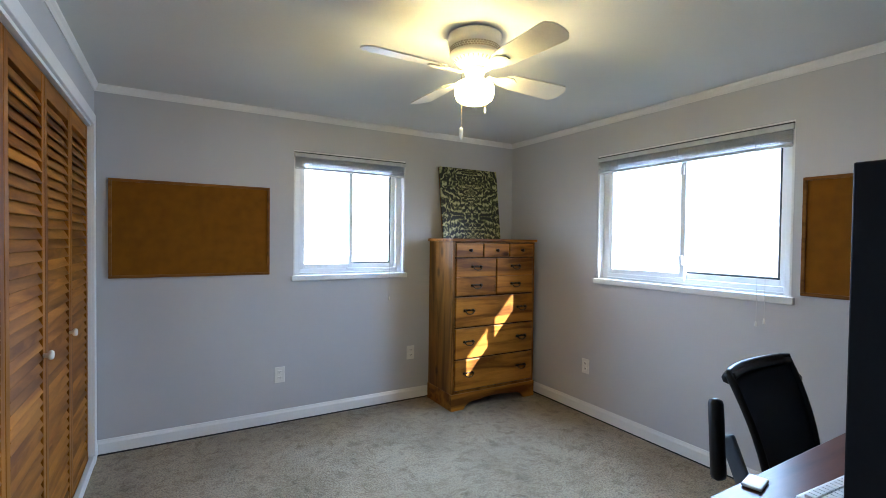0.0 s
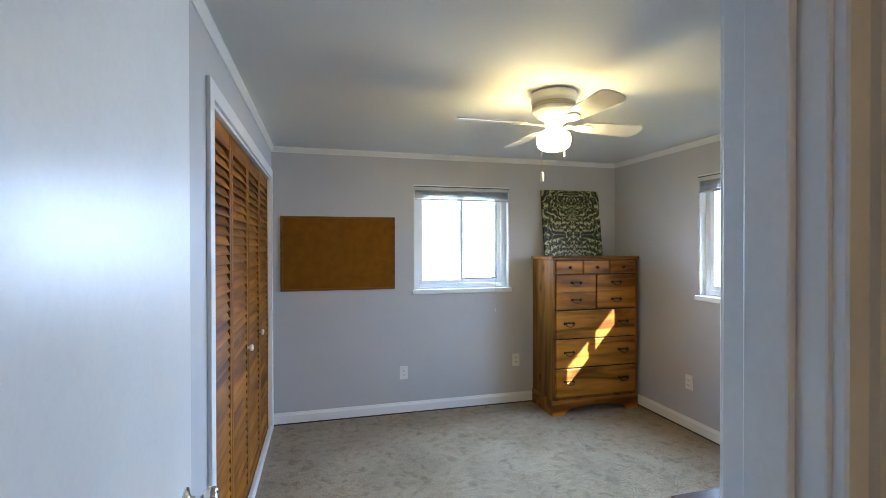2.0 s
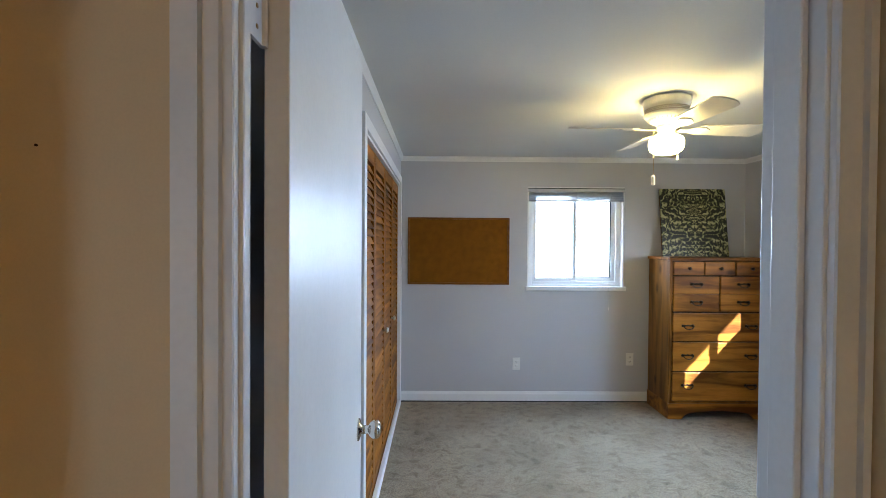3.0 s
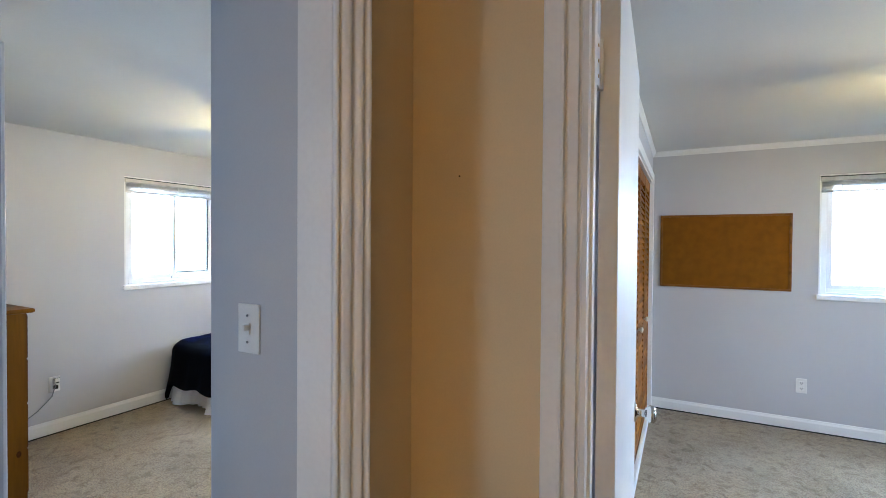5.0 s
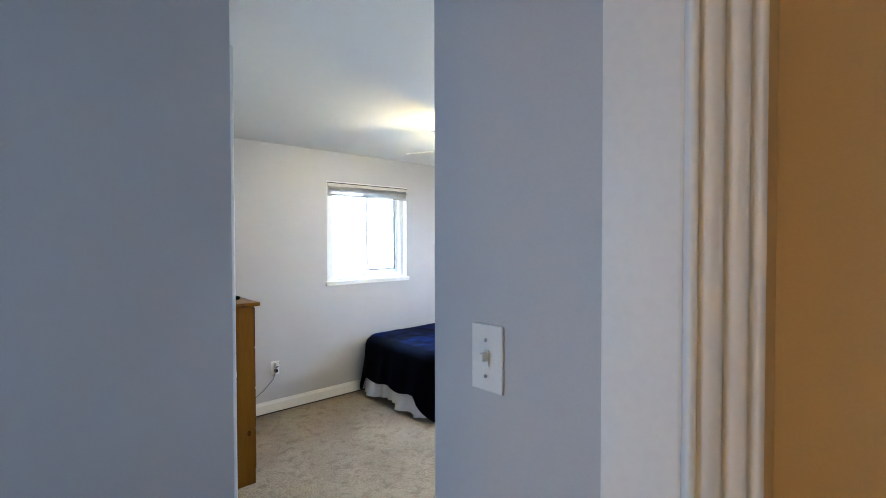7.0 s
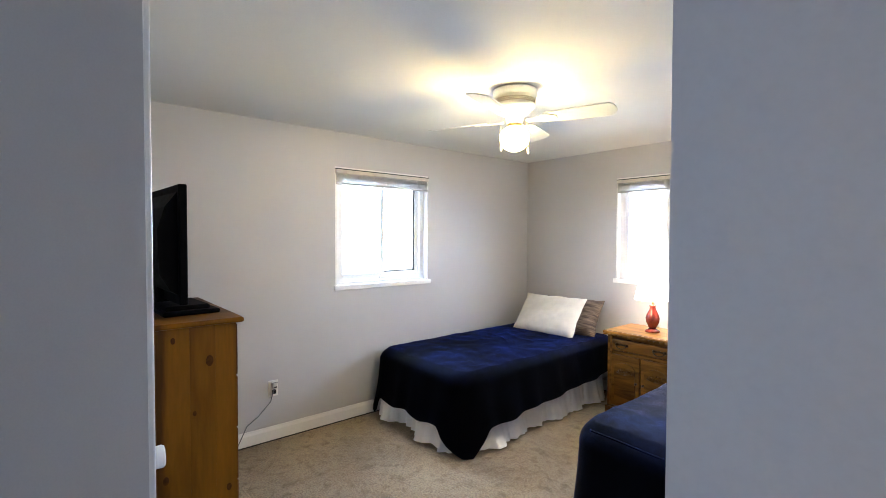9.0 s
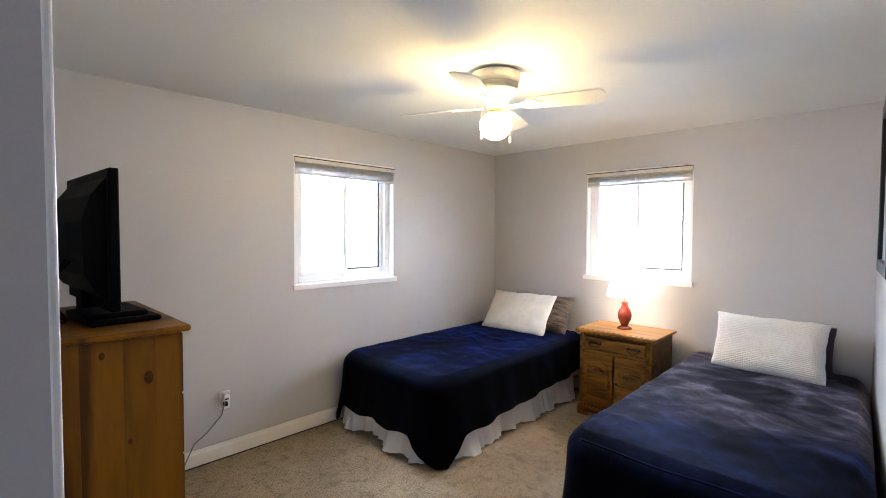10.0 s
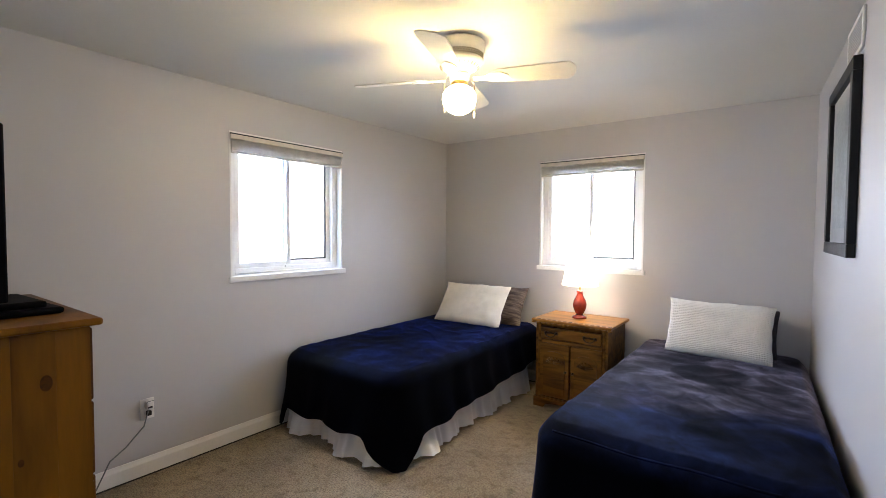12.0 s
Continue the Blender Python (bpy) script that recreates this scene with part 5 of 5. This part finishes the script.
def hem_navy(x, y):
    u = (x - BX0) / (BX1 - BX0)
    v = (y - BY0) / (BY1 - BY0)
    mid = min(1, max(0, (u - 0.05) / 0.05)) * min(1, max(0, (0.985 - u) / 0.12))
    foot = 0.012 + 0.165 * mid + 0.012 * math.sin(u * 17)
    side = 0.012 + 0.15 * min(1, max(0, v - 0.03) / 0.06) + 0.13 * v + 0.008 * math.sin(v * 23)
    return max(0.012, foot if v < 0.04 else side if u > 0.5 else 0.12)


bed(BX0, BX1, BY0, BY1, 0.557, "twin bed under a navy plush blanket", True)
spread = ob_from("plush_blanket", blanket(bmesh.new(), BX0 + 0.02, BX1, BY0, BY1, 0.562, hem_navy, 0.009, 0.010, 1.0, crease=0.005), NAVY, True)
tagged(spread, "navy blue plush blanket draped over the bed", "blanket")

CX0, CX1, CY0, CY1 = -2.325, -1.415, 1.925, 3.93
bed(CX0, CX1, CY0, CY1, 0.57, "twin bed under a slate plush blanket", False)
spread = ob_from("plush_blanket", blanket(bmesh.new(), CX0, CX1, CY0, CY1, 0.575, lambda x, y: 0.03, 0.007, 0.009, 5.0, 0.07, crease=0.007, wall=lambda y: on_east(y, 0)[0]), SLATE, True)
tagged(spread, "slate blue plush blanket with a piped edge", "blanket")
seam = []
for i in range(61):
    u = i / 60
    seam.append((CX0 + 0.07 + (CX1 - CX0 - 0.14) * u, CY0 - 0.016 + 0.016 * abs(2 * u - 1) ** 6, 0.545 + 0.004 * math.sin(u * 11)))
p = part("piped_seam", tube(bmesh.new(), seam, 0.005, 8), SLATE, spread, "", True)


def place_pillow(name, at, lean, turn, w, h, t, material, label, seed):
    ob = ob_from(name, pillow(bmesh.new(), w, h, t, seed), material, True)
    ob.matrix_basis = pose(*at, lean, 0, turn)
    return tagged(ob, label, "pillow")


place_pillow("pillow", (-3.765, 3.62, 0.715), -38, 4, 0.66, 0.42, 0.13, PILLOW, "cream cotton pillow leaning on a striped one", 1)
place_pillow("pillow", (-3.63, 3.77, 0.705), -30, 2, 0.62, 0.37, 0.15, SHAM, "brown striped pillow against the wall", 2)
place_pillow("pillow", (-1.835, 3.60, 0.740), -20, -4, 0.61, 0.375, 0.14, WAFFLE, "white waffle-weave pillow leaning on a dark one", 3)
place_pillow("pillow", (-1.81, 3.765, 0.715), -14, -3, 0.60, 0.33, 0.15, PLUM, "dark plum pillow behind the white one", 4)

# nightstand
NX0, NX1, NYF, NYB, NT = -3.055, -2.495, 3.465, 3.900, 0.695
stand = thing("nightstand", "carved oak nightstand with a drawer and two doors", "nightstand", (0, 0, 0))
for x in (NX0, NX1 - 0.02):
    part("side_panel", boxes((x, x + 0.02, NYF, NYB, 0.06, NT - 0.022), bevel=0.003), OAK, stand)
part("back_panel", boxes((NX0 + 0.02, NX1 - 0.02, NYB - 0.012, NYB, 0.06, NT - 0.022)), OAK, stand)
part("bottom_panel", boxes((NX0 + 0.02, NX1 - 0.02, NYF, NYB - 0.012, 0.06, 0.085)), OAK, stand)
for z0, z1 in ((0.512, 0.538), (0.642, NT - 0.022)):
    part("front_rail", boxes((NX0 + 0.02, NX1 - 0.02, NYF + 0.002, NYF + 0.02, z0, z1), bevel=0.002), OAK, stand)
for x in (NX0 + 0.02, NX1 - 0.045):
    part("fluted_post", boxes((x, x + 0.025, NYF - 0.006, NYF + 0.016, 0.085, NT - 0.022), bevel=0.006), OAK, stand)
bm = boxes((NX0 - 0.030, NX1 + 0.030, NYF - 0.030, NYB + 0.005, NT - 0.022, NT), bevel=0.006)
for i in range(15):
    x = NX0 - 0.014 + i * (NX1 - NX0 + 0.028) / 14
    lathe(bm, [(0.018, NT - 0.032), (0.020, NT - 0.022)], (x, NYF - 0.014, 0), 12)
top = part("top", bm, OAK_TOP, stand, "oak top with a scalloped edge")
for i in range(15):
    x = NX0 - 0.014 + i * (NX1 - NX0 + 0.028) / 14
    part("scallop", lathe(bmesh.new(), [(0.0145, 0.0), (0.0135, 0.0016)], (x, NYF - 0.012, NT), 12), OAK, top)
bm = bmesh.new()
xm = (NX0 + NX1) / 2
prism(bm, [(NX0 - 0.012, 0), (NX0 + 0.07, 0), (NX0 + 0.09, 0.03), (NX0 + 0.16, 0.038), (xm, 0.05), (NX1 - 0.16, 0.038), (NX1 - 0.09, 0.03), (NX1 - 0.07, 0), (NX1 + 0.012, 0), (NX1 + 0.012, 0.075), (NX0 - 0.012, 0.075)], -0.02, 0)
bmesh.ops.transform(bm, matrix=Matrix.Translation((0, NYF - 0.010, 0)) @ Matrix.Rotation(radians(90), 4, "X"), verts=bm.verts)
box(bm, NX0 - 0.012, NX0, NYF + 0.01, NYB, 0, 0.075, 0.002)
box(bm, NX1, NX1 + 0.012, NYF + 0.01, NYB, 0, 0.075, 0.002)
part("bracket_base", bm, OAK, stand)
d = part("drawer", boxes((NX0 + 0.045, NX1 - 0.045, NYF - 0.014, NYF + 0.01, 0.545, 0.635), bevel=0.007), OAK, stand)
for x in (xm - 0.15, xm + 0.15):
    bail_pull(d, x, NYF - 0.014, 0.594, 1.15)
for s in (-1, 1):
    x0, x1 = sorted((xm + s * 0.006, xm + s * (0.285 - 0.045)))
    door = part("door", boxes((x0, x1, NYF - 0.012, NYF + 0.008, 0.095, 0.510), bevel=0.005), OAK, stand)
    c = (x0 + x1) / 2
    arch = [(c - 0.085, 0.13), (c + 0.085, 0.13), (c + 0.085, 0.40)] + [(c + 0.085 * math.cos(a), 0.40 + 0.055 * math.sin(a)) for a in [math.pi * k / 10 for k in range(1, 10)]] + [(c - 0.085, 0.40)]
    bm = prism(bmesh.new(), arch, -0.008, 0.0)
    bmesh.ops.transform(bm, matrix=Matrix.Translation((0, NYF - 0.020, 0)) @ Matrix.Rotation(radians(90), 4, "X"), verts=bm.verts)
    part("raised_panel", bm, OAK, door)
    bm = bmesh.new()
    for k in range(7):
        a = math.pi * (k + 0.5) / 7
        tube(bm, [(c, NYF - 0.023, 0.365), (c + 0.035 * math.cos(a), NYF - 0.028, 0.365 + 0.028 * math.sin(a)), (c + 0.062 * math.cos(a), NYF - 0.022, 0.365 + 0.048 * math.sin(a))], 0.007, 6)
    part("carved_shell", bm, OAK, door, "carved shell ornament", True)
    part("door_knob", lathe(bmesh.new(), [(0.007, 0), (0.005, 0.008), (0.010, 0.014), (0.004, 0.02)], (xm + s * 0.028, NYF - 0.012, 0.31), 12, pose(0, 0, 0, 90, 0, 0)), BRONZE, door, "", True)

lamp = thing("table_lamp", "red ceramic table lamp with a lit white shade", "table lamp", (-2.785, 3.675, NT + 0.001))
part("foot", lathe(bmesh.new(), [(0.055, 0), (0.056, 0.012), (0.040, 0.020), (0.026, 0.028)], seg=28), REDCERAMIC, lamp, "", True)
part("vase", lathe(bmesh.new(), [(0.022, 0.026), (0.034, 0.045), (0.050, 0.080), (0.054, 0.110), (0.046, 0.142), (0.028, 0.175), (0.021, 0.198), (0.027, 0.212), (0.024, 0.218)], seg=32), REDCERAMIC, lamp, "glossy red ceramic body", True)
part("stem", lathe(bmesh.new(), [(0.007, 0.216), (0.007, 0.30), (0.018, 0.305), (0.018, 0.335)], seg=14), BRASS, lamp)
bm = bmesh.new()
seg = 40
a = [bm.verts.new((0.138 * math.cos(2 * math.pi * i / seg), 0.138 * math.sin(2 * math.pi * i / seg), 0.262)) for i in range(seg)]
b = [bm.verts.new((0.088 * math.cos(2 * math.pi * i / seg), 0.088 * math.sin(2 * math.pi * i / seg), 0.500)) for i in range(seg)]
for i in range(seg):
    bm.faces.new((a[i], a[(i + 1) % seg], b[(i + 1) % seg], b[i]))
bmesh.ops.solidify(bm, geom=list(bm.faces), thickness=0.002)
part("shade", bm, SHADE, lamp, "lit white fabric shade", True)
bulb = new("table_lamp_bulb", bpy.data.lights.new("table_lamp_bulb", "POINT"))
bulb.data.energy, bulb.data.color, bulb.data.shadow_soft_size = 1.45, (1.0, 0.64, 0.28), 0.03
bulb.location = (-2.785, 3.675, NT + 0.37)

# framed picture and air vent on the east wall, which leans with it
slope = math.degrees(math.atan2(NEX1 - NEX0, NY - 0.212))

pic = thing("framed_picture", "grey print in a wide black frame", "picture", on_east(2.87, 1.280), 90 + slope * -1)
pw, ph = 0.66, 0.79
part("frame", boxes((-pw / 2, pw / 2, 0.002, 0.032, 0, 0.055), (-pw / 2, pw / 2, 0.002, 0.032, ph - 0.055, ph), (-pw / 2, -pw / 2 + 0.055, 0.002, 0.032, 0.055, ph - 0.055), (pw / 2 - 0.055, pw / 2, 0.002, 0.032, 0.055, ph - 0.055), bevel=0.004), BLACK, pic, "black wooden frame")
part("mat_board", boxes((-pw / 2 + 0.05, pw / 2 - 0.05, 0.002, 0.014, 0.05, ph - 0.05)), MAT_BOARD, pic)
part("print", boxes((-pw / 2 + 0.13, pw / 2 - 0.13, 0.014, 0.0155, 0.12, ph - 0.12)), PRINT, pic)
vent = thing("air_vent", "white louvered air register near the ceiling", "air vent", on_east(2.70, 2.095), 90 + slope * -1)
part("vent_frame", boxes((-0.17, 0.17, 0.001, 0.010, 0, 0.022), (-0.17, 0.17, 0.001, 0.010, 0.138, 0.16), (-0.17, -0.148, 0.001, 0.010, 0.022, 0.138), (0.148, 0.17, 0.001, 0.010, 0.022, 0.138), bevel=0.002), WHITE, vent)
part("backing", boxes((-0.15, 0.15, 0.0005, 0.003, 0.02, 0.14)), SLOT, vent)
for i in range(8):
    part("slat", boxes((-0.148, 0.148, 0.003, 0.009, 0.028 + i * 0.0140, 0.0315 + i * 0.0140)), WHITE, vent)
